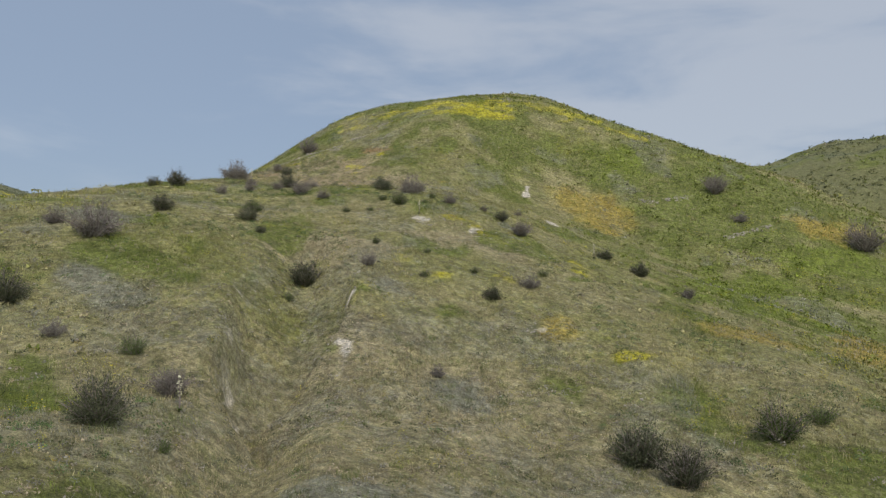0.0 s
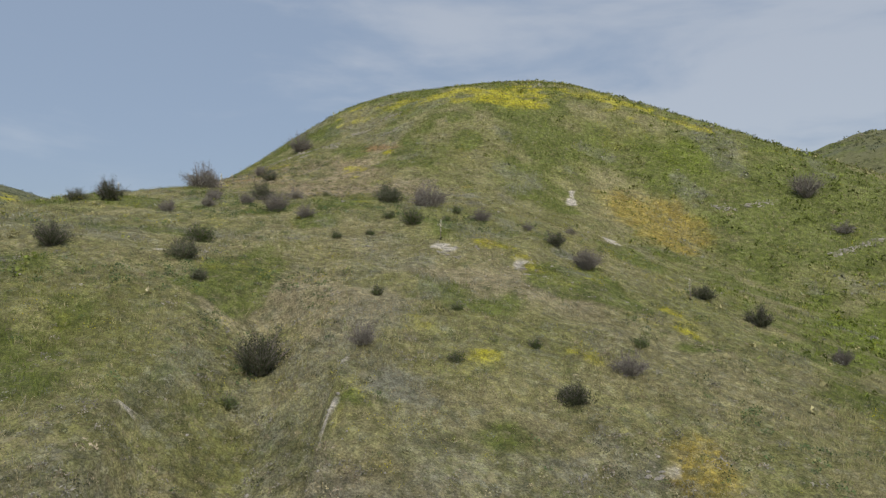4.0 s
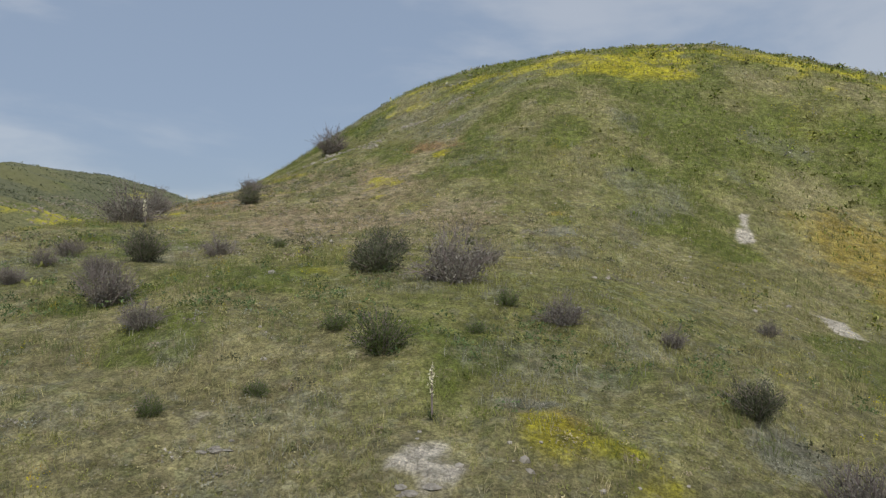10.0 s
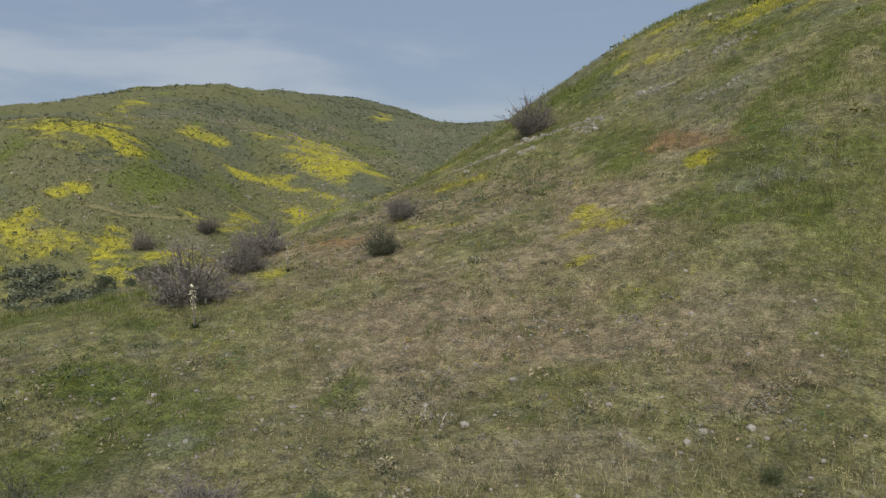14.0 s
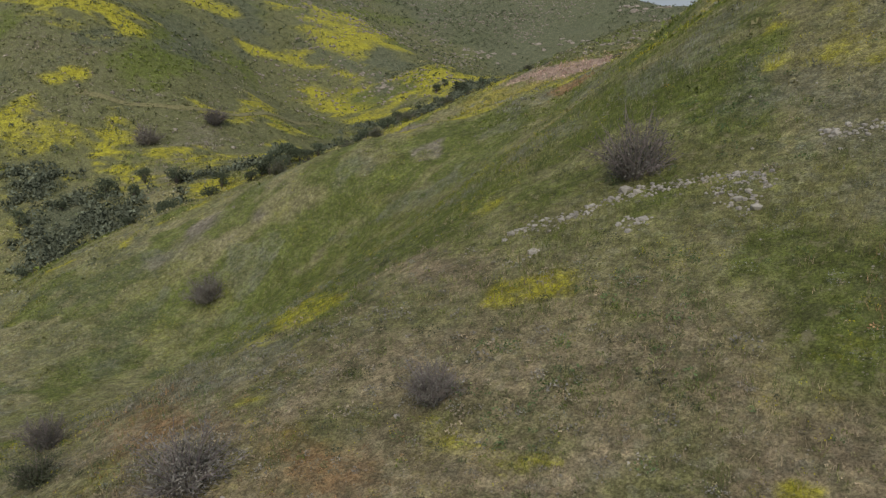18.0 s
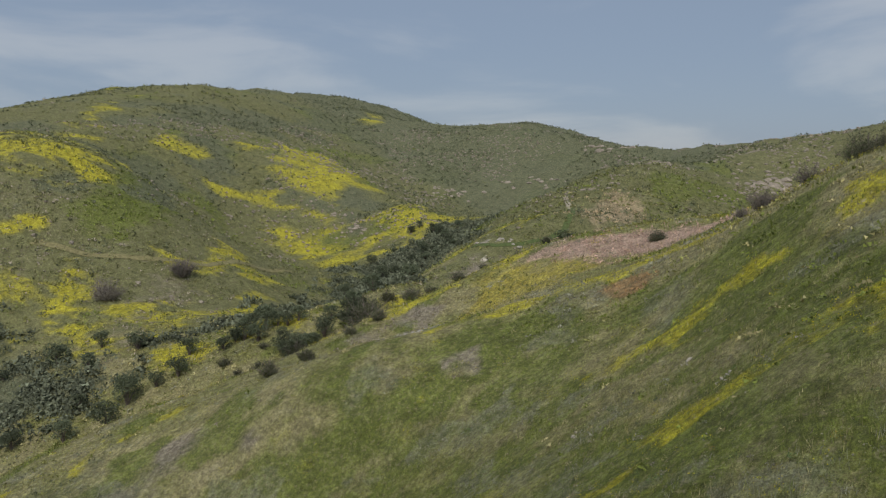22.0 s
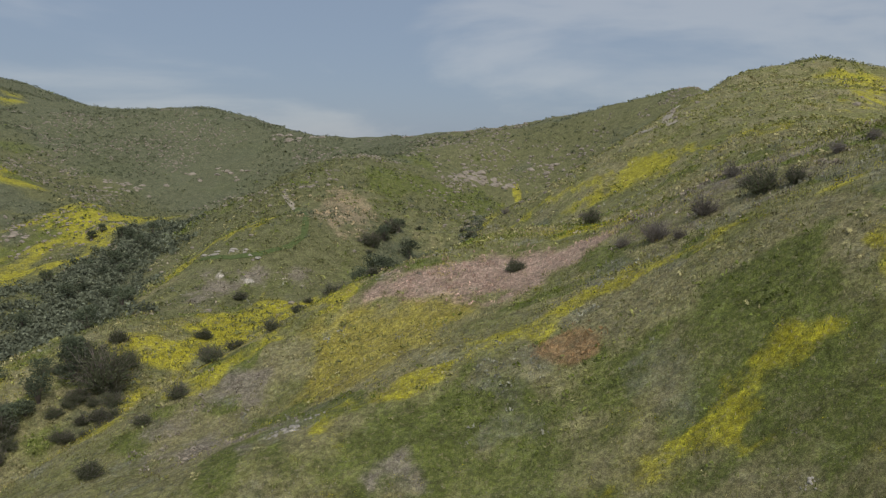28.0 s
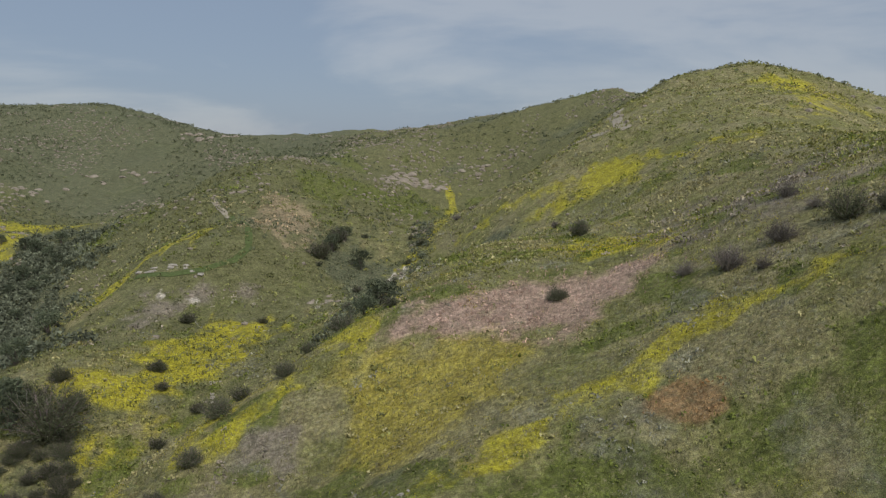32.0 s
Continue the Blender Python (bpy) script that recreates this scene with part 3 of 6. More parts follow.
violet_fields = [
    [(-98.4, 190.8), (-92, 196), (-84.7, 202.3), (-79.6, 202.4), (-77.2, 199.3), (-77.5, 193.7), (-74, 182.8), (-75.8, 175.7)],
    [(-35.8, 220.8), (-17.1, 267.5), (-5.7, 265), (2, 247.7), (-11.4, 202.7), (-19.9, 189.1), (-26.1, 193.4), (-31, 196.2), (-36.5, 195.3), (-39.8, 201.8), (-39.3, 210.7)],
    [(-99, 150.9), (-97.1, 163), (-92.1, 167.7), (-83.3, 167.2), (-78.6, 165.8), (-81.6, 161.5), (-83.6, 156.5), (-83.7, 155)],
    [(-129.3, 318.9), (-119.2, 315.1), (-99.3, 319.5), (-92.5, 314.2), (-107.7, 302.8), (-118.8, 285.7), (-127.3, 275.6), (-130.2, 304)],
    [(-68.3, 173.7), (-61.6, 174.8), (-60, 170.3), (-64.4, 169.5)],
]
violet_far = [
    [(-235.4, 267.5), (-221.1, 292.5), (-204.5, 278.6), (-198.3, 249.5), (-175.3, 217.4), (-187.3, 218.4), (-213.6, 243.6)],
    [(-258.1, 266.8), (-245.3, 283.2), (-238.3, 279.6), (-252.9, 265.1)],
    [(-280.4, 241.6), (-261, 253.5), (-257.4, 239.1), (-261.6, 230.5)],
]
russet_fields = [
    [(-50.8, 183.7), (-46.3, 184), (-44.7, 181.3), (-45.9, 178.6), (-49, 178.8), (-51.7, 181.6)],
    [(-14.1, 121.2), (-8.5, 118), (-7.8, 115.4), (-12.4, 117.3)],
    [(-35.8, 112.9), (-29.2, 111.7), (-24, 110.4), (-23.9, 107.6), (-26.6, 106.8), (-30.4, 107.3), (-34.8, 106.1), (-39.7, 109.5), (-41.4, 115.1)],
]
straw_fields = [
    [(-115, 387.4), (-107.4, 403.9), (-94, 399.6), (-87.5, 375), (-87.9, 341.9), (-98.7, 335.6), (-104.2, 339.1)],
    [(-68.7, 148), (-39.7, 125.9), (-37.4, 131.3), (-30.3, 126.8), (-26, 122.8), (-25.1, 119.7), (-27.3, 117.8), (-34.2, 117.3)],
    [(-25.1, 101.7), (-18.2, 105.6), (-9.8, 105.7), (-3.6, 103.9), (-1.6, 101.1), (-4.9, 97.6), (-10.8, 97.3), (-16.1, 94.3), (-21.7, 95.3)],
    [(-44.3, 108.8), (-42.4, 109), (-41.4, 115.2), (-41.2, 114.9), (-39.7, 109.5), (-42.6, 108.3)],
]
thicket_fields = [
    [(-86.9, 348.4), (-81.7, 374.1), (-76.7, 355.1), (-69.2, 341.9), (-69.9, 275.6), (-79.9, 325.8)],
    [(-350.8, 465.4), (-358.4, 515.1), (-296.6, 448.4), (-310.1, 444), (-325.1, 441.1)],
    [(-379.5, 408.3), (-351.7, 421.6), (-338, 435.7), (-356.6, 408.5)],
    [(-127.7, 247.1), (-121.3, 250.3), (-116, 246.4), (-116.3, 237.8), (-120.6, 237.5)],
]
valley_thicket_fields = [
    [(-249.7, 223.5), (-226.4, 226.4), (-186.1, 215.8), (-174.8, 218.4), (-180.9, 208.7), (-184.9, 199.6), (-189.4, 189), (-212.8, 202.4)],
    [(-184.9, 233.7), (-175.1, 247.1), (-172.5, 248.6), (-181.9, 234.7)],
    [(-187.2, 295.6), (-208, 350), (-215.1, 386.6), (-211.5, 411.5), (-198.6, 441.5), (-181.2, 416.5), (-182.1, 372.1), (-144.9, 278.3), (-153.7, 270.7)],
    [(-185.2, 234), (-175.2, 247.2), (-182.3, 289.7), (-157.2, 264.6), (-172.4, 248.5), (-181.6, 234.3)],
]
bare_fields = [
    [(-3.2, 73.4), (-1.9, 73.6), (-0.8, 72.2), (-1.2, 71), (-2, 70.1), (-2.4, 71.2), (-3, 71.9)],
    [(2, 72), (3, 73), (3.9, 73.7), (4.6, 73.4), (3.7, 72.1), (3.2, 71.3), (3.4, 70.4), (2.8, 70), (2.5, 71.1)],
    [(-9.3, 73.1), (-8.7, 74.1), (-8, 73.3), (-8.6, 72.7)],
    [(-12.1, 71.7), (-11.6, 72.7), (-11.1, 71.6)],
    [(13.1, 96.9), (15.2, 97.1), (15.5, 94.3), (13.7, 94)],
    [(12.1, 109.8), (13.4, 110), (13.3, 107.7), (12.3, 108)],
    [(6.2, 51), (7.3, 51.9), (7.2, 49.8), (6.2, 49.5)],
]

green_slopes = [(18, 128, 46, 0, 0, 24), (-36, 168, 10, 0, 0, 9), (-78, 150, 16, 8, -8, 10), (8, 142, 52, 0, 0, 38), (-40, 140, 26, 10, -8, 22), (-62, 168, 20, 10, -8, 10), (45, 110, 32, 0, 0, 40), (-25, 150, 25, 0, 0, 25)]
heath = [(-230, 300, 90, 0, 0, 110), (-330, 480, 120, 0, 0, 160), (-100, 330, 55, 0, 0, 110), (0, 480, 120, 0, 0, 120), (-150, 700, 260, 0, 0, 220), (-300, 1000, 500, 0, 0, 300)]
tawny_slope = [(-26, 111, 13, 6, -5, 8), (-14, 110, 6, 4, -3, 6)]
grass_domes = [(-45, 240, 36, 0, 0, 40), (55, 350, 70, 0, 0, 70), (-10, 270, 60, 0, 0, 60)]
# crest lines in bloom: half width, line
bloom_lines = [
    (2.2, [(-143.3, 298.5), (-138, 313), (-129.6, 328.5), (-124, 342)]),
    (2.2, [(-92.2, 202.4), (-86, 207.2), (-78.6, 209.6), (-72.9, 213.9)]),
    (3, [(-44.7, 338.5), (-33.5, 335.6), (-19.3, 326.6), (-4.6, 313.9), (2.4, 288.5)]),
    (0.9, [(-42, 122.2), (-37.3, 121.1)]),
    (0.8, [(-36.6, 123.3), (-33.6, 122.6)]),
    (0.9, [(-34.4, 126), (-30.7, 126.8)]),
    (1, [(-25.4, 119), (-22.6, 119.9)]),
    (0.6, [(-21, 107.3), (-20.7, 107.8)]),
    (0.5, [(-27.2, 103.6), (-26.8, 104.1)]),
    (0.4, [(-13, 106.8), (-12.4, 107)]),
    (0.9, [(-22.9, 110.5), (-21.1, 111.4)]),
    (0.5, [(-14.5, 108.8), (-13.5, 109.7)]),
    (1, [(-32.6, 111.1), (-30.6, 112)]),
    (0.8, [(-2.6, 92.7), (-1.5, 92.2)]),
    (1, [(0.6, 74.3), (1.8, 74.3)]),
    (0.9, [(7.6, 71.5), (9, 72)]),
    (0.6, [(-14.7, 111.3), (-12.6, 109.9)]),
    (1.2, [(4.2, 71.8), (5.1, 71.6)]),
    (1, [(4.4, 58.2), (5, 57.5)]),
    (0.9, [(-4.1, 59.7), (-3, 59.3)]),
    (0.7, [(12.4, 70.1), (13.7, 66.7)]),
    (2.2, [(-69.5, 177.5), (-65.2, 183.1), (-58.7, 184.6), (-53.4, 186.1), (-49.5, 187.8), (-44.5, 191.0), (-39.3, 190.4), (-34.1, 187.6), (-30.1, 183.6), (-24.1, 182.4)]),
    (2, [(-104.2, 197.7), (-95.1, 196.4), (-89.9, 198.8), (-85.1, 203.8), (-79.3, 207.9), (-75.3, 208.6)]),
    (3.2, [(-135.2, 337.1), (-121.4, 335.2), (-117.6, 370.5)]),
    (3, [(-156.2, 310.4), (-143.6, 312.4), (-131.1, 315.2)]),
    (4, [(-67.4, 336.9), (-56.9, 349.5), (-49.6, 369.5), (-29.5, 496.9)]),
    (3.2, [(-41.5, 165.0), (-37.1, 165.5), (-33.0, 166.6), (-29.1, 166.8), (-25.1, 168.2)]),
    (1.8, [(-33.2, 146.7), (-30.8, 148.6), (-27.6, 147.4), (-25.1, 148.3)]),
    (1.3, [(-43.7, 141.4), (-39.8, 141.4), (-37.1, 144.5), (-35.4, 146.6)]),
    (1.6, [(-113.8, 150.4), (-109.3, 155.7), (-104.0, 164.2), (-101.1, 169.3)]),
    (3, [(-14.5, 135.5), (-5.6, 134.5), (2.3, 134.0), (10.2, 135.6), (16.9, 138.3), (22.3, 134.2), (29.0, 131.4), (34.2, 129.8)]),
    (6, [(-369.9, 329.7), (-460.3, 440.3), (-486.1, 491.1)]),
    (6, [(-339.9, 409.6), (-324.0, 429.9), (-293.5, 444.4), (-244.2, 424.7)]),
    (5, [(-224.0, 339.9), (-206.9, 348.6), (-202.6, 363.3)]),
    (4, [(-245.4, 448.0), (-230.8, 438.1), (-212.2, 414.6)]),
    (1.1, [(-38.1, 117.8), (-36.8, 120.1), (-35.2, 121.8), (-33.7, 124.7), (-29.9, 125.6)]),
]
dim_brush = [(-100, 152, 14, 6, -6, 10), (-90, 142, 14, 4, -6, 10), (-121, 240, 6, 3, -4, 9), (-72, 308, 7, 0, 0, 14)]


def cover(x, y, *tables):
    """0..1: how surely a place lies in one of the patches."""
    out = np.zeros(x.shape)
    wob = 0.34 * fractal(x, y, 3.5, 91, 3) + 0.18 * fractal(x, y, 18, 95, 3)
    for table in tables:
        for cx, cy, ux, uy, vx, vy in table:
            det = ux * vy - uy * vx
            if abs(det) < 1e-6:
                continue
            px, py = x - cx, y - cy
            near = np.abs(px) < 1.7 * (abs(ux) + abs(vx)) + 1
            near &= np.abs(py) < 1.7 * (abs(uy) + abs(vy)) + 1
            if not near.any():
                continue
            px, py = px[near], py[near]
            r = np.hypot((px * vy - py * vx) / det, (py * ux - px * uy) / det) + wob[near]
            out[near] = np.maximum(out[near], np.clip((1.5 - r) / 1.1, 0, 1))
    return out


def field(x, y, *tables, feather=0.17):
    """0..1: how surely a place lies inside one of the outlined fields."""
    out = np.zeros(x.shape)
    wob = fractal(x, y, 4.5, 97, 4) * 0.8 + fractal(x, y, 16, 99, 3) * 0.6
    for table in tables:
        for ring in table:
            px, py = np.array([p[0] for p in ring], float), np.array([p[1] for p in ring], float)
            size = math.sqrt(abs(np.dot(px, np.roll(py, 1)) - np.dot(py, np.roll(px, 1))) / 2)
            soft = max(0.35, feather * size)
            pad = 3 * soft
            near = (x > px.min() - pad) & (x < px.max() + pad) & (y > py.min() - pad) & (y < py.max() + pad)
            if not near.any():
                continue
            qx, qy = x[near], y[near]
            inside = np.zeros(qx.shape, bool)
            for x0, y0, x1, y1 in zip(px, py, np.roll(px, -1), np.roll(py, -1)):
                if y0 != y1:
                    inside ^= ((y0 > qy) != (y1 > qy)) & (qx < (x1 - x0) * (qy - y0) / (y1 - y0) + x0)
            d = line_distance(qx, qy, [*ring, ring[0]]) * np.where(inside, 1, -1)
            out[near] = np.maximum(out[near], np.clip(0.45 + (d + wob[near] * soft) / (2.2 * soft), 0, 1))
    return out


# bare broken soil along the rims of the wash: half width, line
BROKEN = [
    (0.30, [(-6.2, 55), (-6.6, 51.5), (-7.0, 47.5), (-8.0, 43.8), (-8.9, 40.5), (-8.3, 35)]),
    (0.30, [(-14.0, 50), (-13.3, 46), (-12.4, 42.5), (-11.4, 39.9), (-10.0, 35.2)]),
]


def zones(x, y):
    far = remoteness(x, y)
    brush = np.clip(1.4 - np.hypot((x + 2) / 24, (y - 34) / 24), 0, 1)
    rims = np.max([np.clip(1.5 - line_distance(x, y, line) / half, 0, 1.2) for half, line in BROKEN], axis=0)
    z = {
        "green": np.maximum(np.maximum(cover(x, y, green), field(x, y, green_fields, green_slope_fields)), 0.9 * cover(x, y, green_slopes) * np.clip(0.85 + 0.45 * fractal(x, y, 8, 295, 4), 0.3, 1)),
        "lush": cover(x, y, lush),
        "sage": np.maximum(cover(x, y, sage), 0.6 * np.clip((fractal(x, y, 6, 231, 3) - 0.3 + 0.35 * brush) * 3, 0, 1) * (1 - far)),
        "dry": np.maximum(cover(x, y, dry), brush * 0.75),
        "tawny": np.maximum(0.85 * field(x, y, straw_fields), 0.8 * cover(x, y, tawny_slope)),
        "rust": 0.85 * field(x, y, russet_fields),
        "pink": 0.95 * field(x, y, pink_field),
        "violet": 0.85 * field(x, y, violet_fields) * np.clip(0.8 + 0.5 * fractal(x, y, 6, 275, 3), 0.2, 1),
        "gold": 0.8 * field(x, y, gold_fields),
        "mustard": np.maximum(cover(x, y, must_near), np.maximum(0.95 * field(x, y, mustard_bands, mustard_slopes, feather=0.16), 0.97 * field(x, y, mustard_spur, mustard_dome, mustard_far, mustard_far_high))),
        "orange": np.maximum(cover(x, y, orange), 0.62 * field(x, y, orange_fields)),
        "bare": np.clip(np.max([(1.5 * cover(x, y, bare)) * (0.6 + 0.75 * fractal(x, y, 1.8, 251, 3)), rims * (0.6 + 0.75 * fractal(x, y, 1.8, 251, 3)), field(x, y, bare_fields, feather=0.08) * (1.2 + 0.4 * fractal(x, y, 0.9, 251, 3))], axis=0) - 0.1, 0, 0.95),
        "scrub": np.maximum(np.maximum(cover(x, y, scrub), field(x, y, thicket_fields, valley_thicket_fields)), 0.8 * np.clip((y - 430 + 0.25 * x + 40 * fractal(x, y, 60, 291, 3)) / 110, 0, 1) * np.clip((-40 - x) / 60, 0.55, 1)),
        "heath": np.maximum(cover(x, y, heath), far) * (1 - cover(x, y, grass_domes)),
    }
    dome = cover(x, y, grass_domes)
    bed = field(x, y, valley_thicket_fields)
    z["scrub"] = np.maximum(z["scrub"], np.maximum(bed, 0.62 * cover(x, y, dim_brush)))
    rise = folds(x, y)
    z["mustard"] = np.maximum(z["mustard"], 0.8 * np.clip((1.7 * rise + 3 * fractal(x, y, 38, 201, 5) - 0.9) * 0.5, 0, 1) * z["heath"] * (y < 520) * np.clip((-165 - x) / 20, 0, 1))
    # scrub in the far gullies; its dark tone also paints in their relief shade
    z["scrub"] = np.maximum(z["scrub"], 0.8 * np.clip((-1.2 - 1.7 * rise + 1.5 * fractal(x, y, 20, 207, 3)) * 0.6, 0, 1) * far * (1 - dome))
    for half, line in bloom_lines:
        z["mustard"] = np.maximum(z["mustard"], np.clip(1.2 - line_distance(x, y, line) / (1.25 * half) + 0.95 * fractal(x, y, 3.5, 281, 4), 0, 0.76))
    z["mustard"] = z["mustard"] * (1 - bed) * np.clip(0.98 + 0.45 * fractal(x, y, 2.8, 285, 3) + 0.3 * fractal(x, y, 9, 288, 3), 0.3, 1)
    z["mustard"] = np.maximum(z["mustard"], 0.45 * np.clip((fractal(x, y, 5, 221, 3) - 0.4) * 3, 0, 1) * (1 - z["heath"]))
    z["green"] = np.maximum(z["green"], 0.8 * np.clip((fractal(x, y, 7, 241, 3) - 0.2 - 0.35 * z["tawny"]) * 3, 0, 1) * (1 - far))
    z["green"] = np.maximum(z["green"], 0.75 * np.clip((fractal(x, y, 30, 261, 4) - 0.1) * 2, 0, 1) * far * (1 - 0.8 * dome))
    z["violet"] = np.maximum(z["violet"], 0.6 * field(x, y, violet_far))
    z["violet"] = np.maximum(z["violet"], 0.5 * np.clip((fractal(x, y, 34, 271, 4) - 0.3) * 2, 0, 1) * far * (1 - 0.8 * dome))
    return z


# ---- materials ----
def material(name, rough=0.9):
    m = bpy.data.materials.new(name)
    m.use_nodes = True
    b = m.node_tree.nodes["Principled BSDF"]
    b.inputs["Roughness"].default_value = rough
    b.inputs["Specular IOR Level"].default_value = 0.2
    return m, m.node_tree.nodes, m.node_tree.links, b


def noise_node(n, l, vec, scale, detail=4.0, rough=0.55):
    t = n.new("ShaderNodeTexNoise")
    t.inputs["Scale"].default_value, t.inputs["Detail"].default_value, t.inputs["Roughness"].default_value = scale, detail, rough
    l.new(vec, t.inputs["Vector"])
    return t.outputs["Fac"]


def ranged(n, l, value, a, b, c=0.0, d=1.0):
    t = n.new("ShaderNodeMapRange")
    t.interpolation_type = "SMOOTHSTEP"
    for k, v in zip(("From Min", "From Max", "To Min", "To Max"), (a, b, c, d)):
        t.inputs[k].default_value = v
    l.new(value, t.inputs["Value"])
    return t.outputs["Result"]


def blended(n, l, fac, a, b, how="MIX"):
    t = n.new("ShaderNodeMix")
    t.data_type, t.blend_type = "RGBA", how
    for slot, v in (("Factor", fac), ("A", a), ("B", b)):
        if isinstance(v, (int, float)):
            t.inputs[slot].default_value = v
        elif isinstance(v, tuple):
            t.inputs[slot].default_value = (*v, 1)
        else:
            l.new(v, t.inputs[slot])
    return t.outputs["Result"]


def arith(n, l, how, a, b):
    t = n.new("ShaderNodeMath")
    t.operation = how
    for k, v in enumerate((a, b)):
        if isinstance(v, (int, float)):
            t.inputs[k].default_value = v
        else:
            l.new(v, t.inputs[k])
    return t.outputs[0]


TONE = {
    "meadow": (0.205, 0.205, 0.068), "straw": (0.285, 0.255, 0.125), "tawny": (0.345, 0.268, 0.168), "green": (0.132, 0.158, 0.034), "lush": (0.148, 0.182, 0.030),
    "sage": (0.225, 0.220, 0.165), "dry": (0.330, 0.280, 0.165), "violet": (0.255, 0.218, 0.172), "gold": (0.390, 0.325, 0.055), "rust": (0.300, 0.185, 0.090), "pink": (0.450, 0.315, 0.250),
    "mustard": (0.430, 0.385, 0.030), "orange": (0.320, 0.245, 0.055), "bare": (0.620, 0.560, 0.475), "scrub": (0.122, 0.132, 0.078),
    "heath": (0.145, 0.148, 0.064),
}
ORDER = ("heath", "dry", "tawny", "green", "lush", "sage", "violet", "scrub", "gold", "rust", "pink", "orange", "mustard", "bare")


def ground_material():
    m, n, l, b = material("hillside_cover", 0.95)
    vec = n.new("ShaderNodeTexCoord").outputs["Object"]
    grain = noise_node(n, l, vec, 4.5, 8, 0.7)
    tuft = noise_node(n, l, vec, 0.55, 9, 0.68)
    broad = noise_node(n, l, vec, 0.09, 6, 0.6)
    col = blended(n, l, ranged(n, l, broad, 0.38, 0.62), TONE["meadow"], TONE["straw"])
    packs = {}
    calm = None
    for k, name in enumerate(ORDER):
        if k % 3 == 0:
            at = n.new("ShaderNodeAttribute")
            at.attribute_name = f"cover_{k // 3}"
            sep = n.new("ShaderNodeSeparateXYZ")
            l.new(at.outputs["Vector"], sep.inputs[0])
            packs[k // 3] = sep
        w = packs[k // 3].outputs[k % 3]
        if name in ("mustard", "pink", "gold", "bare", "heath", "green", "lush", "violet"):
            less = ranged(n, l, w, 0.1, 0.7, 1.0, 0.25)
            calm = less if calm is None else arith(n, l, "MULTIPLY", calm, less)
        mix = arith(n, l, "ADD", arith(n, l, "MULTIPLY", tuft, 1.1), arith(n, l, "MULTIPLY", grain, 0.7))
        level = arith(n, l, "SUBTRACT", arith(n, l, "MULTIPLY", w, 1.5), mix)
        col = blended(n, l, ranged(n, l, level, -0.28, 0.42, 0.0, 0.92), col, TONE[name])
    for scale, low, high, much, tone in ((0.8, 0.56, 0.64, 0.45, (0.235, 0.235, 0.165)), (1.3, 0.56, 0.64, 0.5, (0.335, 0.285, 0.150)), (0.6, 0.57, 0.65, 0.5, (0.120, 0.145, 0.048)), (1.9, 0.60, 0.68, 0.4, (0.270, 0.190, 0.110))):
        shifted = n.new("ShaderNodeMapping")
        shifted.inputs["Location"].default_value = (31 * scale, 7 * scale, 13 * scale)
        l.new(vec, shifted.inputs["Vector"])
        col = blended(n, l, arith(n, l, "MULTIPLY", ranged(n, l, noise_node(n, l, shifted.outputs["Vector"], scale, 8, 0.66), low, high, 0, much), calm), col, tone)
    for scale, warp in ((3.4, 0.25),):
        bent = n.new("ShaderNodeVectorMath")
        bent.operation = "ADD"
        wobble = n.new("ShaderNodeTexNoise")
        wobble.inputs["Scale"].default_value, wobble.inputs["Detail"].default_value = scale * 2.2, 3
        l.new(vec, wobble.inputs["Vector"])
        eased = n.new("ShaderNodeVectorMath")
        eased.operation = "SCALE"
        eased.inputs["Scale"].default_value = warp
        l.new(wobble.outputs["Color"], eased.inputs[0])
        l.new(vec, bent.inputs[0])
        l.new(eased.outputs[0], bent.inputs[1])
        cell = n.new("ShaderNodeTexVoronoi")
        cell.inputs["Scale"].default_value = scale
        l.new(bent.outputs[0], cell.inputs["Vector"])
        hue = n.new("ShaderNodeSeparateColor")
        l.new(cell.outputs["Color"], hue.inputs[0])
        col = blended(n, l, arith(n, l, "MULTIPLY", ranged(n, l, hue.outputs[1], 0.74, 0.82, 0, 0.30), calm), col, (0.265, 0.262, 0.190))
        col = blended(n, l, arith(n, l, "MULTIPLY", ranged(n, l, hue.outputs[2], 0.74, 0.82, 0, 0.30), calm), col, (0.135, 0.150, 0.055))
        col = blended(n, l, 1.0, col, ranged(n, l, hue.outputs[0], 0.0, 1.0, 0.84, 1.18), "MULTIPLY")
        col = blended(n, l, ranged(n, l, cell.outputs["Distance"], 0.5, 0.85, 0, 0.30), col, (0.105, 0.098, 0.055))
    mott = noise_node(n, l, vec, 1.7, 7, 0.7)
    col = blended(n, l, 1.0, col, ranged(n, l, mott, 0.28, 0.72, 0.72, 1.42), "MULTIPLY")
    col = blended(n, l, 1.0, col, ranged(n, l, noise_node(n, l, vec, 0.38, 6, 0.7), 0.30, 0.70, 0.72, 1.22), "MULTIPLY")
    fine = noise_node(n, l, vec, 11.0, 6, 0.75)
    col = blended(n, l, 1.0, col, ranged(n, l, fine, 0.38, 0.62, 0.66, 1.40), "MULTIPLY")
    col = blended(n, l, ranged(n, l, noise_node(n, l, vec, 1.1, 9, 0.72), 0.54, 0.66, 0, 0.45), col, (0.085, 0.088, 0.042))
    col = blended(n, l, ranged(n, l, noise_node(n, l, vec, 2.1, 8, 0.75), 0.54, 0.66, 0, 0.6), col, (0.380, 0.325, 0.195))
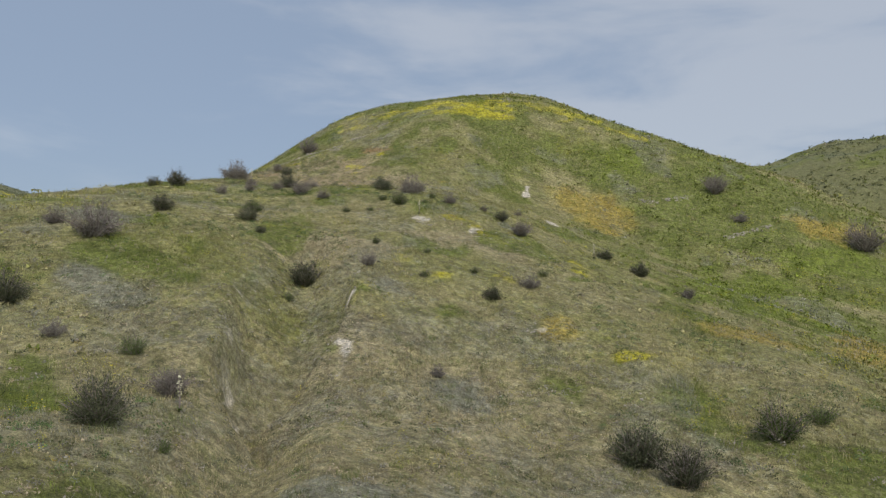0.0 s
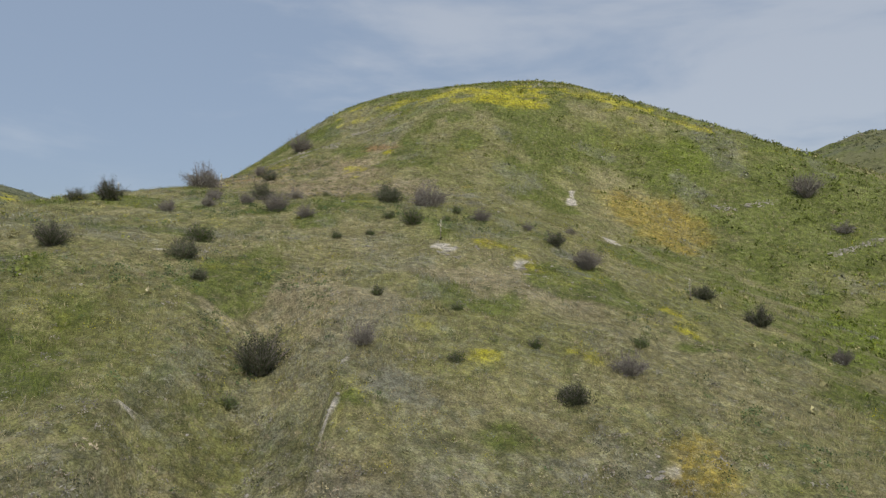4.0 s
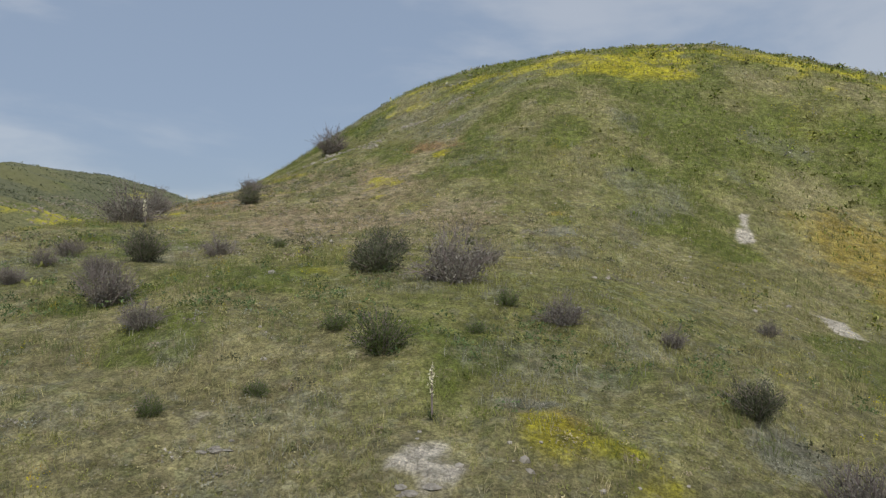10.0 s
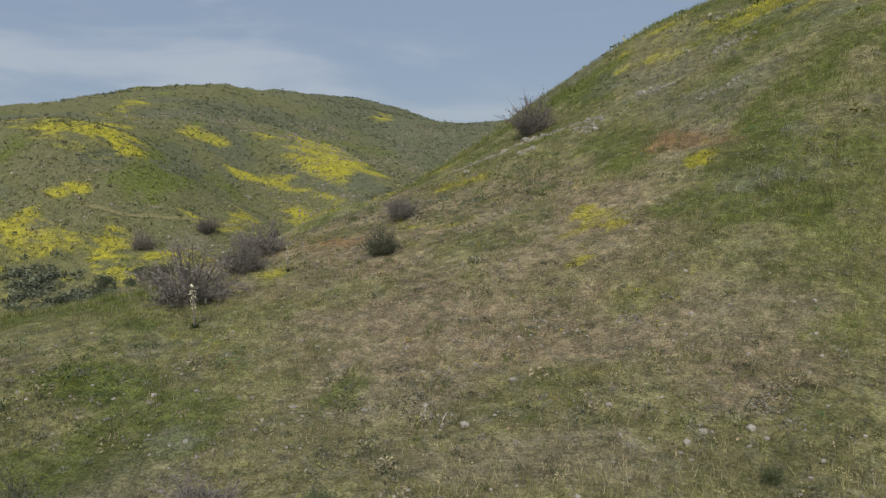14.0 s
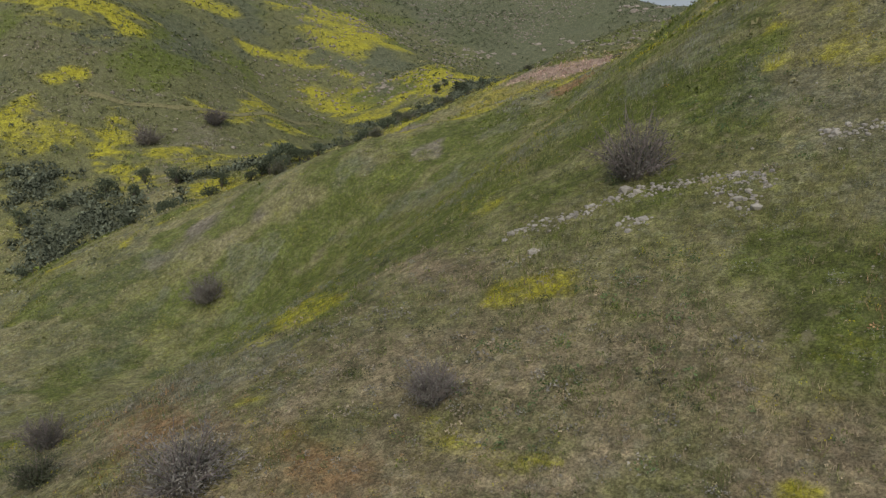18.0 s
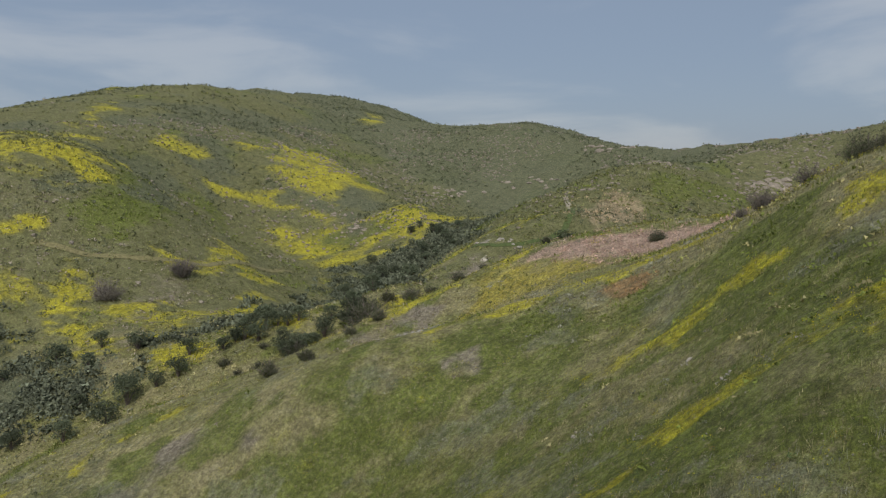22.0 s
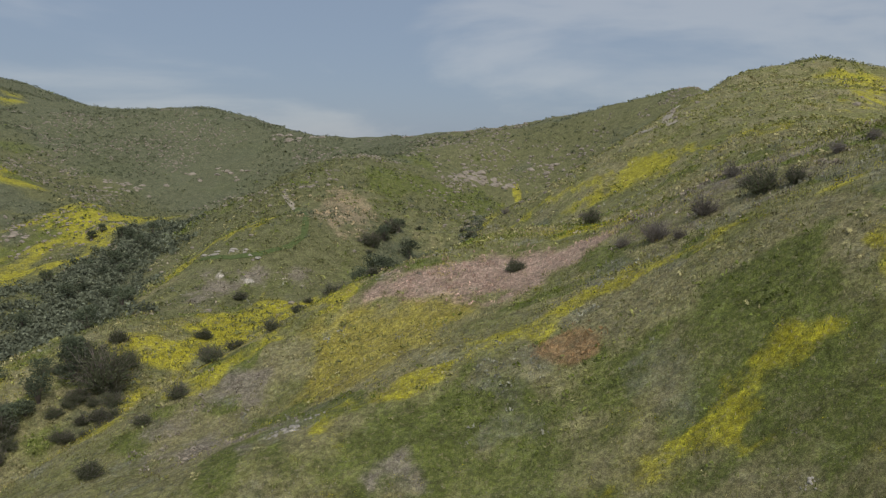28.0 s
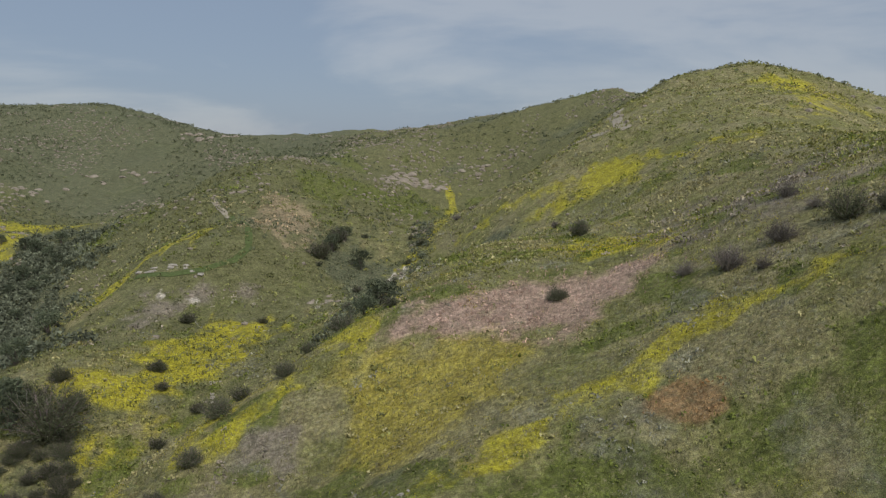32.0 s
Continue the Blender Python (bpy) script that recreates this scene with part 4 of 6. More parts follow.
    for scale, where, big in ((2.6, 0.22, 0.15), (7.0, 0.35, 0.22)):
        stone = n.new("ShaderNodeTexVoronoi")
        stone.inputs["Scale"].default_value = scale
        l.new(vec, stone.inputs["Vector"])
        pebble = arith(n, l, "MULTIPLY", ranged(n, l, stone.outputs["Distance"], big * 0.7, big, 1, 0), ranged(n, l, noise_node(n, l, vec, where, 6), 0.50, 0.64))
        pebble = arith(n, l, "MULTIPLY", pebble, ranged(n, l, stone.outputs["Color"], 0.25, 0.6))
        col = blended(n, l, arith(n, l, "MULTIPLY", pebble, 0.75), col, (0.48, 0.42, 0.34))
    l.new(col, b.inputs["Base Color"])
    bump = n.new("ShaderNodeBump")
    bump.inputs["Strength"].default_value, bump.inputs["Distance"].default_value = 0.9, 0.25
    l.new(arith(n, l, "ADD", arith(n, l, "ADD", mott, grain), arith(n, l, "MULTIPLY", fine, 0.4)), bump.inputs["Height"])
    l.new(bump.outputs["Normal"], b.inputs["Normal"])
    return m


def tinted_material(name, attribute="tint", spread=0.5, rough=0.85):
    """Leaf matter whose tone is carried by each tuft and varies from leaf to leaf."""
    m, n, l, b = material(name, rough)
    at = n.new("ShaderNodeAttribute")
    at.attribute_name = attribute
    rnd = n.new("ShaderNodeNewGeometry").outputs["Random Per Island"]
    col = blended(n, l, 1.0, at.outputs["Color"], ranged(n, l, rnd, 0, 1, 1 - spread / 2, 1 + spread / 2), "MULTIPLY")
    l.new(col, b.inputs["Base Color"])
    return m


def leaf_material(name, a, c, rough=0.8):
    m, n, l, b = material(name, rough)
    rnd = n.new("ShaderNodeNewGeometry").outputs["Random Per Island"]
    who = n.new("ShaderNodeObjectInfo").outputs["Random"]
    col = blended(n, l, rnd, a, c)
    col = blended(n, l, 1.0, col, ranged(n, l, who, 0, 1, 0.75, 1.25), "MULTIPLY")
    l.new(col, b.inputs["Base Color"])
    return m


def bark_material(name, tone):
    m, n, l, b = material(name, 0.95)
    vec = n.new("ShaderNodeTexCoord").outputs["Object"]
    col = blended(n, l, noise_node(n, l, vec, 9, 5), tuple(0.6 * v for v in tone), tuple(1.3 * v for v in tone))
    l.new(col, b.inputs["Base Color"])
    return m


def stone_material(name, tone):
    m, n, l, b = material(name, 0.95)
    vec = n.new("ShaderNodeTexCoord").outputs["Object"]
    f = noise_node(n, l, vec, 1.3, 8, 0.65)
    col = blended(n, l, ranged(n, l, f, 0.3, 0.7), tuple(0.55 * v for v in tone), tone)
    l.new(col, b.inputs["Base Color"])
    bump = n.new("ShaderNodeBump")
    bump.inputs["Strength"].default_value, bump.inputs["Distance"].default_value = 1.0, 0.2
    l.new(f, bump.inputs["Height"])
    l.new(bump.outputs["Normal"], b.inputs["Normal"])
    return m


MAT_GROUND = ground_material()
MAT_GRASS = tinted_material("grass_blades")
MAT_FLOWER = tinted_material("mustard_bloom", spread=0.35)
MAT_CLUMP = tinted_material("low_herb_leaves", spread=0.6)
MAT_FAR = tinted_material("hillside_scrub_leaves", spread=0.5)
MAT_STONE = stone_material("pale_siltstone", (0.52, 0.47, 0.40))
MAT_CLIFF = stone_material("weathered_sandstone", (0.42, 0.36, 0.29))
MAT_EARTH = stone_material("pale_track_dust", (0.50, 0.44, 0.34))
MAT_BARK = bark_material("grey_bark", (0.16, 0.13, 0.11))
MAT_TWIG = bark_material("dry_twig", (0.25, 0.205, 0.19))
MAT_LEAF_DARK = leaf_material("dark_scrub_leaf", (0.060, 0.070, 0.038), (0.150, 0.155, 0.090))
MAT_LEAF_GREY = leaf_material("grey_sage_leaf", (0.140, 0.130, 0.105), (0.275, 0.250, 0.215))
MAT_LEAF_GREEN = leaf_material("fresh_broom_leaf", (0.065, 0.095, 0.032), (0.150, 0.185, 0.060))
MAT_LEAF_OAK = leaf_material("oak_leaf", (0.075, 0.092, 0.058), (0.140, 0.160, 0.095))
MAT_SPIKE = leaf_material("yucca_bloom", (0.50, 0.46, 0.32), (0.62, 0.58, 0.42))

# ---- the ground ----
def sheet(name, verts, faces, mat, smooth=True):
    me = bpy.data.meshes.new(name)
    me.vertices.add(len(verts))
    me.vertices.foreach_set("co", np.ascontiguousarray(verts, np.float32).ravel())
    k = faces.shape[1]
    me.loops.add(faces.size)
    me.loops.foreach_set("vertex_index", np.ascontiguousarray(faces, np.int32).ravel())
    me.polygons.add(len(faces))
    me.polygons.foreach_set("loop_start", np.arange(0, faces.size, k, dtype=np.int32))
    me.polygons.foreach_set("use_smooth", np.full(len(faces), smooth))
    me.materials.append(mat)
    me.update(calc_edges=True)
    me.validate()
    return me


nx, ny = len(GX), len(GY)
base = (np.arange(ny - 1)[:, None] * nx + np.arange(nx - 1)[None]).ravel()
quads = np.stack([base, base + 1, base + nx + 1, base + nx], 1)
ground_mesh = sheet("ground", np.stack([MX.ravel(), MY.ravel(), GZ.ravel()], 1), quads, MAT_GROUND)
GROUND_ZONES = zones(MX.ravel(), MY.ravel())
for k in range(0, len(ORDER), 3):
    pack = np.zeros((nx * ny, 3), np.float32)
    for c, name in enumerate(ORDER[k:k + 3]):
        pack[:, c] = GROUND_ZONES[name]
    at = ground_mesh.attributes.new(f"cover_{k // 3}", "FLOAT_VECTOR", "POINT")
    at.data.foreach_set("vector", pack.ravel())
ground = tagged(new("ground", ground_mesh), "rolling grassy hills with patches of yellow mustard and dry scrub", "ground", kind="structure")


# ---- stuff that grows on the slopes ----
rng = np.random.default_rng(7)
SPUR = [(0, 8), (0, 40), (-4, 85), (-16, 104), (-45, 128), (-75, 150)]


def scattered(count, box, keep, clear=True):
    x0, x1, y0, y1 = box
    x, y = rng.uniform(x0, x1, count), rng.uniform(y0, y1, count)
    ok = rng.random(count) < keep(x, y)
    x, y = x[ok], y[ok]
    if clear:
        ok = field(x, y, bare_fields, feather=0.08) < 0.35
        x, y = x[ok], y[ok]
    return x, y


NO_BLOOM = tuple(k for k in ORDER if k not in ("mustard", "orange", "bare", "gold"))


def picked_tones(x, y, order=NO_BLOOM, ease=0.92):
    z = zones(x, y)
    tone = np.where((fractal(x, y, 11, 301, 4) + rng.normal(0, 0.35, x.shape) > 0)[:, None], np.array(TONE["straw"]), np.array(TONE["meadow"]))
    name = np.zeros(x.shape, int)
    for k, kind in enumerate(order):
        hit = z[kind] > rng.random(x.shape) * ease + 0.12
        tone[hit] = TONE[kind]
        name[hit] = k + 1
    return tone * rng.uniform(0.95, 1.45, (len(x), 1)), name, z


def triangle_stuff(name, tips, tone, mat, label, category):
    """One mesh of loose triangles; tips is (n, 3, 3), tone (n, 3)."""
    n = len(tips)
    me = sheet(name, tips.reshape(-1, 3), np.arange(n * 3).reshape(n, 3), mat, smooth=False)
    at = me.attributes.new("tint", "FLOAT_COLOR", "POINT")
    rgba = np.ones((n * 3, 4), np.float32)
    rgba[:, :3] = np.repeat(tone, 3, 0)
    at.data.foreach_set("color", rgba.ravel())
    return tagged(new(name, me), label, category, kind="stuff")


def blades(x, y, z, height, reach, width, per, lean=0.45):
    n = len(x)
    h = np.repeat(height, per)
    ang, rad = rng.uniform(0, 2 * np.pi, n * per), np.sqrt(rng.random(n * per)) * np.repeat(reach, per)
    bx, by = np.repeat(x, per) + rad * np.cos(ang), np.repeat(y, per) + rad * np.sin(ang)
    bz = ground_z(bx, by) - 0.02
    h = h * rng.uniform(0.55, 1.15, n * per)
    la = rng.uniform(0, 2 * np.pi, n * per)
    lr = h * lean * rng.random(n * per)
    turn = rng.uniform(0, np.pi, n * per)
    w = np.repeat(width, per) * 0.5
    base = np.stack([bx, by, bz], 1)
    side = np.stack([np.cos(turn) * w, np.sin(turn) * w, np.zeros(n * per)], 1)
    tip = base + np.stack([np.cos(la) * lr, np.sin(la) * lr, h], 1)
    return np.stack([base - side, base + side, tip], 1)


def leafy(x, y, z, radius, height, size, per, low=0.0):
    """Leaf triangles thrown over low mounds."""
    n = len(x) * per
    u = rng.normal(size=(n, 3))
    u /= np.linalg.norm(u, axis=1)[:, None]
    u[:, 2] = np.abs(u[:, 2])
    r = rng.uniform(0.55, 1.0, n)[:, None]
    c = np.stack([np.repeat(x, per), np.repeat(y, per), np.repeat(z, per)], 1)
    s = np.stack([np.repeat(radius, per), np.repeat(radius, per), np.repeat(height, per)], 1)
    mid = c + u * r * s + np.array([0, 0, low])
    a, b = rng.normal(size=(n, 3)), rng.normal(size=(n, 3))
    k = np.repeat(size, per)[:, None]
    a, b = a / np.linalg.norm(a, axis=1)[:, None] * k, b / np.linalg.norm(b, axis=1)[:, None] * k
    return np.stack([mid - a * 0.6, mid + a * 0.6, mid + b], 1)


def near_keep(x, y, reach=38):
    d = line_distance(x, y, SPUR)
    return np.clip(1.25 - d / reach, 0.0, 1.0)


def mid_keep(x, y):
    d = line_distance(x, y, SPUR)
    return np.clip((d - 14) / 25, 0, 1) * np.clip(1.5 - d / 120, 0, 1)


# short grass close by
x, y = scattered(300000, (-75, 60, 16, 165), near_keep)
tone, name, z = picked_tones(x, y)
ok = (z["bare"] < 0.3) & (rng.random(len(x)) > 0.65 * z["tawny"]) & (fractal(x, y, 3.0, 401, 3) + rng.normal(0, 0.4, len(x)) > -0.35)
x, y, tone = x[ok], y[ok], tone[ok]
lot = len(x)
tall = np.clip(0.22 + 0.16 * fractal(x, y, 8, 411, 3), 0.08, 0.5) * (1 + 0.5 * z["green"][ok])
triangle_stuff("grass", blades(x, y, 0, tall, np.full(lot, 0.20), np.full(lot, 0.022), 4, 0.8), np.repeat(tone * rng.uniform(0.75, 1.35, (lot, 1)), 4, 0), MAT_GRASS,
               "short tufted meadow grass, partly dried to straw", "grass")
# low herbs close by
x, y = scattered(76000, (-75, 60, 16, 165), near_keep)
tone, name, z = picked_tones(x, y)
ok = (z["bare"] < 0.25) & (fractal(x, y, 4.0, 421, 3) + rng.normal(0, 0.3, len(x)) > -0.1)
x, y, tone = x[ok], y[ok], tone[ok]
lot = len(x)
size = rng.uniform(0.07, 0.20, lot) * rng.choice([0.7, 1.0, 1.6], lot)
triangle_stuff("low_herbs", leafy(x, y, ground_z(x, y), size, size * 0.8, 0.015 + size * 0.18, 18), np.repeat(tone * rng.uniform(0.7, 1.3, (lot, 1)), 18, 0), MAT_CLUMP,
               "low tangled herbs and dry sage mats on the slope", "ground cover")
# dry brush: knee-high mats of grey, tan and olive twigs
BRUSHY = [(-9, 40, 30, 0, 0, 26), (14, 45, 22, 0, 0, 20), (-26, 112, 16, 4, -6, 10), (-10, 97, 14, 3, -3, 7), (-62, 151, 5, 2, -2, 3), (-20, 96, 10, 3, -3, 8)]
x, y = scattered(60000, (-60, 45, 17, 165), lambda x, y: np.clip(0.55 * cover(x, y, BRUSHY) + 0.06, 0, 1) * near_keep(x, y) * np.clip(0.55 + 0.8 * fractal(x, y, 5, 461, 3), 0, 1))
lot = len(x)
size = rng.uniform(0.12, 0.34, lot) * rng.choice([0.7, 1.0, 1.0, 1.7], lot)
hue = np.array(((0.30, 0.27, 0.22), (0.34, 0.28, 0.19), (0.26, 0.24, 0.20), (0.15, 0.16, 0.075), (0.10, 0.105, 0.06), (0.22, 0.22, 0.10)))
tone = hue[rng.integers(0, 6, lot)] * rng.uniform(0.75, 1.3, (lot, 1))
triangle_stuff("dry_brush", leafy(x, y, ground_z(x, y), size, size * 0.85, 0.025 + size * 0.13, 34), np.repeat(tone, 34, 0), MAT_CLUMP,
               "knee-high mats of grey and tan brush on the spur", "brush")
# leafy green weeds
WEEDY = [(-9, 80, 8, 1, -2, 4), (-2, 79, 6, 1, -1, 3), (-18, 79, 6, 1, -1, 3), (6, 82, 5, 1, 0, 3), (-24, 52, 6, 0, -1, 6), (-12, 64, 5, 0, 0, 3), (-21, 114, 3.5, 1, -1, 4), (-19.5, 120, 3, 1, -1, 2), (-21, 131, 4, 1, -1, 4), (-14, 26, 4, 0, -2, 5), (-17, 60, 9, 0, 0, 5), (14, 38, 5, 0, 0, 3), (14, 52, 5, 0, 0, 4), (-26, 94, 4, 2, -2, 2), (20, 42, 5, 0, 0, 5)]
x, y = scattered(40000, (-60, 45, 17, 165), lambda x, y: np.clip(0.5 * cover(x, y, WEEDY) * np.clip(0.4 + fractal(x, y, 4, 471, 3), 0, 1) + 0.012, 0, 1))
lot = len(x)
size = rng.uniform(0.18, 0.55, lot)
tone = np.array((0.118, 0.168, 0.066)) * rng.uniform(0.7, 1.3, (lot, 1))
triangle_stuff("green_weeds", leafy(x, y, ground_z(x, y), size, size * 0.9, 0.03 + size * 0.12, 30), np.repeat(tone, 30, 0), MAT_CLUMP,
               "leafy green weeds among the dry grass", "weeds")
# tussocks of taller grass, straw-coloured and green
x, y = scattered(8000, (-75, 60, 16, 165), lambda x, y: near_keep(x, y, 44) * np.clip(0.5 + 0.9 * fractal(x, y, 9, 481, 3), 0.05, 1))
z = zones(x, y)
ok = (z["bare"] < 0.2) & (z["mustard"] < 0.6)
x, y, lush_here = x[ok], y[ok], np.maximum(z["green"], z["lush"])[ok]
lot = len(x)
straw = fractal(x, y, 13, 485, 3) + rng.normal(0, 0.45, lot) - 0.9 * lush_here + 0.25 > 0
tone = np.where(straw[:, None], np.array((0.265, 0.240, 0.120)), np.array((0.140, 0.172, 0.055))) * rng.uniform(0.75, 1.25, (lot, 1))
size = rng.uniform(0.25, 0.75, lot)
triangle_stuff("tussocks", blades(x, y, 0, 0.20 + 0.40 * size, size, np.full(lot, 0.017), 48, 0.75), np.repeat(tone, 48, 0), MAT_GRASS,
               "tussocks of tall straw-coloured and green grass", "grass")
# small yellow and orange flower tufts close by
x, y = scattered(2600, (-60, 55, 16, 150), lambda x, y: near_keep(x, y, 44) * np.clip(0.25 + 1.1 * fractal(x, y, 7, 491, 3), 0.03, 1))
lot = len(x)
size = rng.uniform(0.12, 0.42, lot)
tone = np.array(((0.46, 0.40, 0.030), (0.36, 0.35, 0.045), (0.46, 0.31, 0.030)))[rng.choice(3, lot, p=(0.45, 0.4, 0.15))] * rng.uniform(0.7, 1.15, (lot, 1))
triangle_stuff("flower_tufts", leafy(x, y, ground_z(x, y), size, 0.22 + size * 0.6, np.full(lot, 0.032), 40, 0.05), np.repeat(tone, 40, 0), MAT_FLOWER,
               "small tufts of yellow and orange flowers in the grass", "wildflowers")
# low silver sage mats
x, y = scattered(5200, (-60, 55, 16, 150), lambda x, y: near_keep(x, y, 40) * np.clip(-0.05 + 1.3 * fractal(x, y, 8, 497, 3), 0.02, 1))
lot = len(x)
size = rng.uniform(0.2, 0.6, lot)
tone = np.array((0.265, 0.275, 0.215)) * rng.uniform(0.7, 1.25, (lot, 1))
triangle_stuff("sage_mats", leafy(x, y, ground_z(x, y), size, 0.12 + size * 0.35, np.full(lot, 0.045), 44), np.repeat(tone, 44, 0), MAT_CLUMP,
               "low mats of silver-grey sage", "ground cover")
# coarser grass and herbs on the slopes further off
x, y = scattered(125000, (-190, 150, 20, 290), mid_keep)
tone, name, z = picked_tones(x, y)
ok = z["bare"] < 0.5
x, y, tone = x[ok], y[ok], tone[ok]
lot = len(x)
grow = 1 + line_distance(x, y, SPUR) / 70
triangle_stuff("slope_grass", blades(x, y, 0, 0.24 * grow ** 0.7, 0.30 * grow, 0.065 * grow, 3), np.repeat(tone * rng.uniform(0.65, 1.25, (lot, 1)), 3, 0), MAT_GRASS,
               "thick spring grass on the hillsides", "grass")
x, y = scattered(58000, (-190, 150, 20, 290), mid_keep)
tone, name, z = picked_tones(x, y)
ok = (z["bare"] < 0.4) & (fractal(x, y, 7.0, 431, 3) + rng.normal(0, 0.3, len(x)) > -0.15)
x, y, tone = x[ok], y[ok], tone[ok]
lot = len(x)
size = rng.uniform(0.18, 0.42, lot) * (1 + line_distance(x, y, SPUR) / 90)
triangle_stuff("slope_herbs", leafy(x, y, ground_z(x, y), size, size * 0.8, size * 0.5, 8), np.repeat(tone * rng.uniform(0.8, 1.4, (lot, 1)), 8, 0), MAT_CLUMP,
               "clumped herbs and sage on the hillsides", "ground cover")
# mustard in bloom
x, y = scattered(170000, (-175, 95, 20, 300), lambda x, y: np.clip(1.3 - line_distance(x, y, SPUR) / 130, 0.1, 1))
z = zones(x, y)
want = np.maximum(z["mustard"], 0.6 * z["orange"])
ok = want > rng.random(len(x)) * 1.1 + 0.12
x, y, warm = x[ok], y[ok], z["orange"][ok] > z["mustard"][ok]
lot = len(x)
grow = 1 + line_distance(x, y, SPUR) / 60
tone = np.where(warm[:, None], np.array((0.40, 0.28, 0.035)), np.array((0.56, 0.49, 0.020))) * rng.uniform(0.8, 1.2, (lot, 1))
triangle_stuff("mustard", leafy(x, y, ground_z(x, y), 0.26 * grow, 0.5 * np.ones(lot), 0.040 * grow, 9, 0.10), np.repeat(tone, 9, 0), MAT_FLOWER,
               "wild mustard in yellow bloom", "wildflowers")
# clumped cover of the opposite spurs and hillsides
x, y = scattered(105000, (-335, 115, 150, 480), lambda x, y: np.clip((line_distance(x, y, SPUR) - 60) / 50, 0, 1) * np.clip(1.2 - np.hypot(x + 60, y - 130) / 420, 0.15, 0.75))
tone, name, z = picked_tones(x, y)
ok = (z["bare"] < 0.4) & (fractal(x, y, 10, 441, 4) + rng.normal(0, 0.4, len(x)) > -0.2)
x, y, tone = x[ok], y[ok], tone[ok]
size = rng.uniform(0.28, 0.75, len(x)) * (1 + np.hypot(x + 60, y - 130) / 500)
triangle_stuff("spur_herbs", leafy(x, y, ground_z(x, y), size, size * 0.8, size * 0.55, 5), np.repeat(tone * rng.uniform(0.9, 1.6, (len(x), 1)), 5, 0), MAT_CLUMP,
               "clumps of herbs, mustard and sage on the opposite spurs", "ground cover")
# scrub dotted over the far hills
x, y = scattered(95000, (-620, 330, 90, 1050), lambda x, y: np.clip(remoteness(x, y) * 1.2, 0, 1) * np.clip((fractal(x, y, 60, 501, 4) + 0.5) * 1.1, 0.12, 1) * np.clip(1.3 - np.hypot(x + 40, y - 100) / 1100, 0.12, 1) * (1 - 0.93 * cover(x, y, grass_domes)))
tone, name, z = picked_tones(x, y)
tone *= 1.3
dark = rng.random(len(x)) < 0.22 + 0.28 * np.clip((y - 380) / 80, 0, 1) + 0.5 * z["scrub"]
tone[dark] = np.array(TONE["scrub"]) * rng.uniform(0.9, 1.7, (dark.sum(), 1))
size = rng.uniform(0.4, 1.1, len(x)) * (1 + np.hypot(x + 40, y - 100) / 700)
triangle_stuff("hillside_scrub", leafy(x, y, ground_z(x, y), size, size * 0.9, size * 0.55, 8), np.repeat(tone, 8, 0), MAT_FAR,
               "dark and grey-green chaparral dotted over the far hillsides", "scrub")
# thicket along the valley floor
GULLY = [(-47, 420), (-50, 395), (-57, 345), (-64, 304), (-70, 288), (-78, 270), (-86, 250), (-93, 232), (-104, 216), (-116, 205)]
x, y = scattered(62000, (-260, -50, 170, 520), lambda x, y: np.maximum(field(x, y, valley_thicket_fields), np.clip(1.1 - line_distance(x, y, GULLY) / 5, 0, 0.8)) * np.clip(0.85 + fractal(x, y, 14, 521, 3), 0, 1))
size = rng.uniform(0.9, 2.3, len(x)) * np.where(x > -125, 0.6, 1)
tone = np.array((0.150, 0.165, 0.110)) * rng.uniform(0.6, 1.5, (len(x), 1))
triangle_stuff("valley_thicket", leafy(x, y, ground_z(x, y), size, size * 1.2, size * 0.42, 22), np.repeat(tone, 22, 0), MAT_FAR,
               "dense dark thicket filling the valley floor", "thicket")


# ---- stones ----
def chipped(n_cut, seed, flat=0.7):
    """A rough stone of unit radius."""
    r = np.random.default_rng(seed)
    bm = bmesh.new()
    bmesh.ops.create_icosphere(bm, subdivisions=n_cut, radius=1.0)
    cuts = [(Vector(r.normal(size=3)).normalized(), r.uniform(0.55, 0.85)) for _ in range(9)]
    for v in bm.verts:
        for way, far in cuts:
            over = v.co.dot(way) - far
            if over > 0:
                v.co -= way * over * 0.9
        v.co *= 1 + 0.07 * r.normal()
        v.co.z *= flat
    return bm


def as_mesh(name, bm, mat):
    me = bpy.data.meshes.new(name)
    bm.to_mesh(me)
    bm.free()
    me.materials.append(mat)
    return me


def stone_stuff(name, x, y, size, mat, label):
    proto = []
    for s in range(4):
        bm = chipped(1, 40 + s)
        bm.verts.ensure_lookup_table()
        proto.append((np.array([v.co[:] for v in bm.verts]), np.array([[v.index for v in f.verts] for f in bm.faces])))
        bm.free()
    pv, pf, off = [], [], 0
    zz = ground_z(x, y)
    for k in range(4):
        m = np.arange(len(x)) % 4 == k
        c, n = np.stack([x[m], y[m], zz[m]], 1), m.sum()
        a = rng.uniform(0, 2 * np.pi, n)
        v, f = proto[k]
        px = v[None, :, 0] * np.cos(a)[:, None] - v[None, :, 1] * np.sin(a)[:, None]
        py = v[None, :, 0] * np.sin(a)[:, None] + v[None, :, 1] * np.cos(a)[:, None]
        p = np.stack([px, py, np.repeat(v[None, :, 2], n, 0)], 2) * size[m][:, None, None] + c[:, None]
        pv.append(p.reshape(-1, 3))
        pf.append((f[None] + (np.arange(n) * len(v))[:, None, None]).reshape(-1, 3) + off)
        off += n * len(v)
    return tagged(new(name, sheet(name, np.concatenate(pv), np.concatenate(pf), mat, False)), label, "stones", kind="stuff")


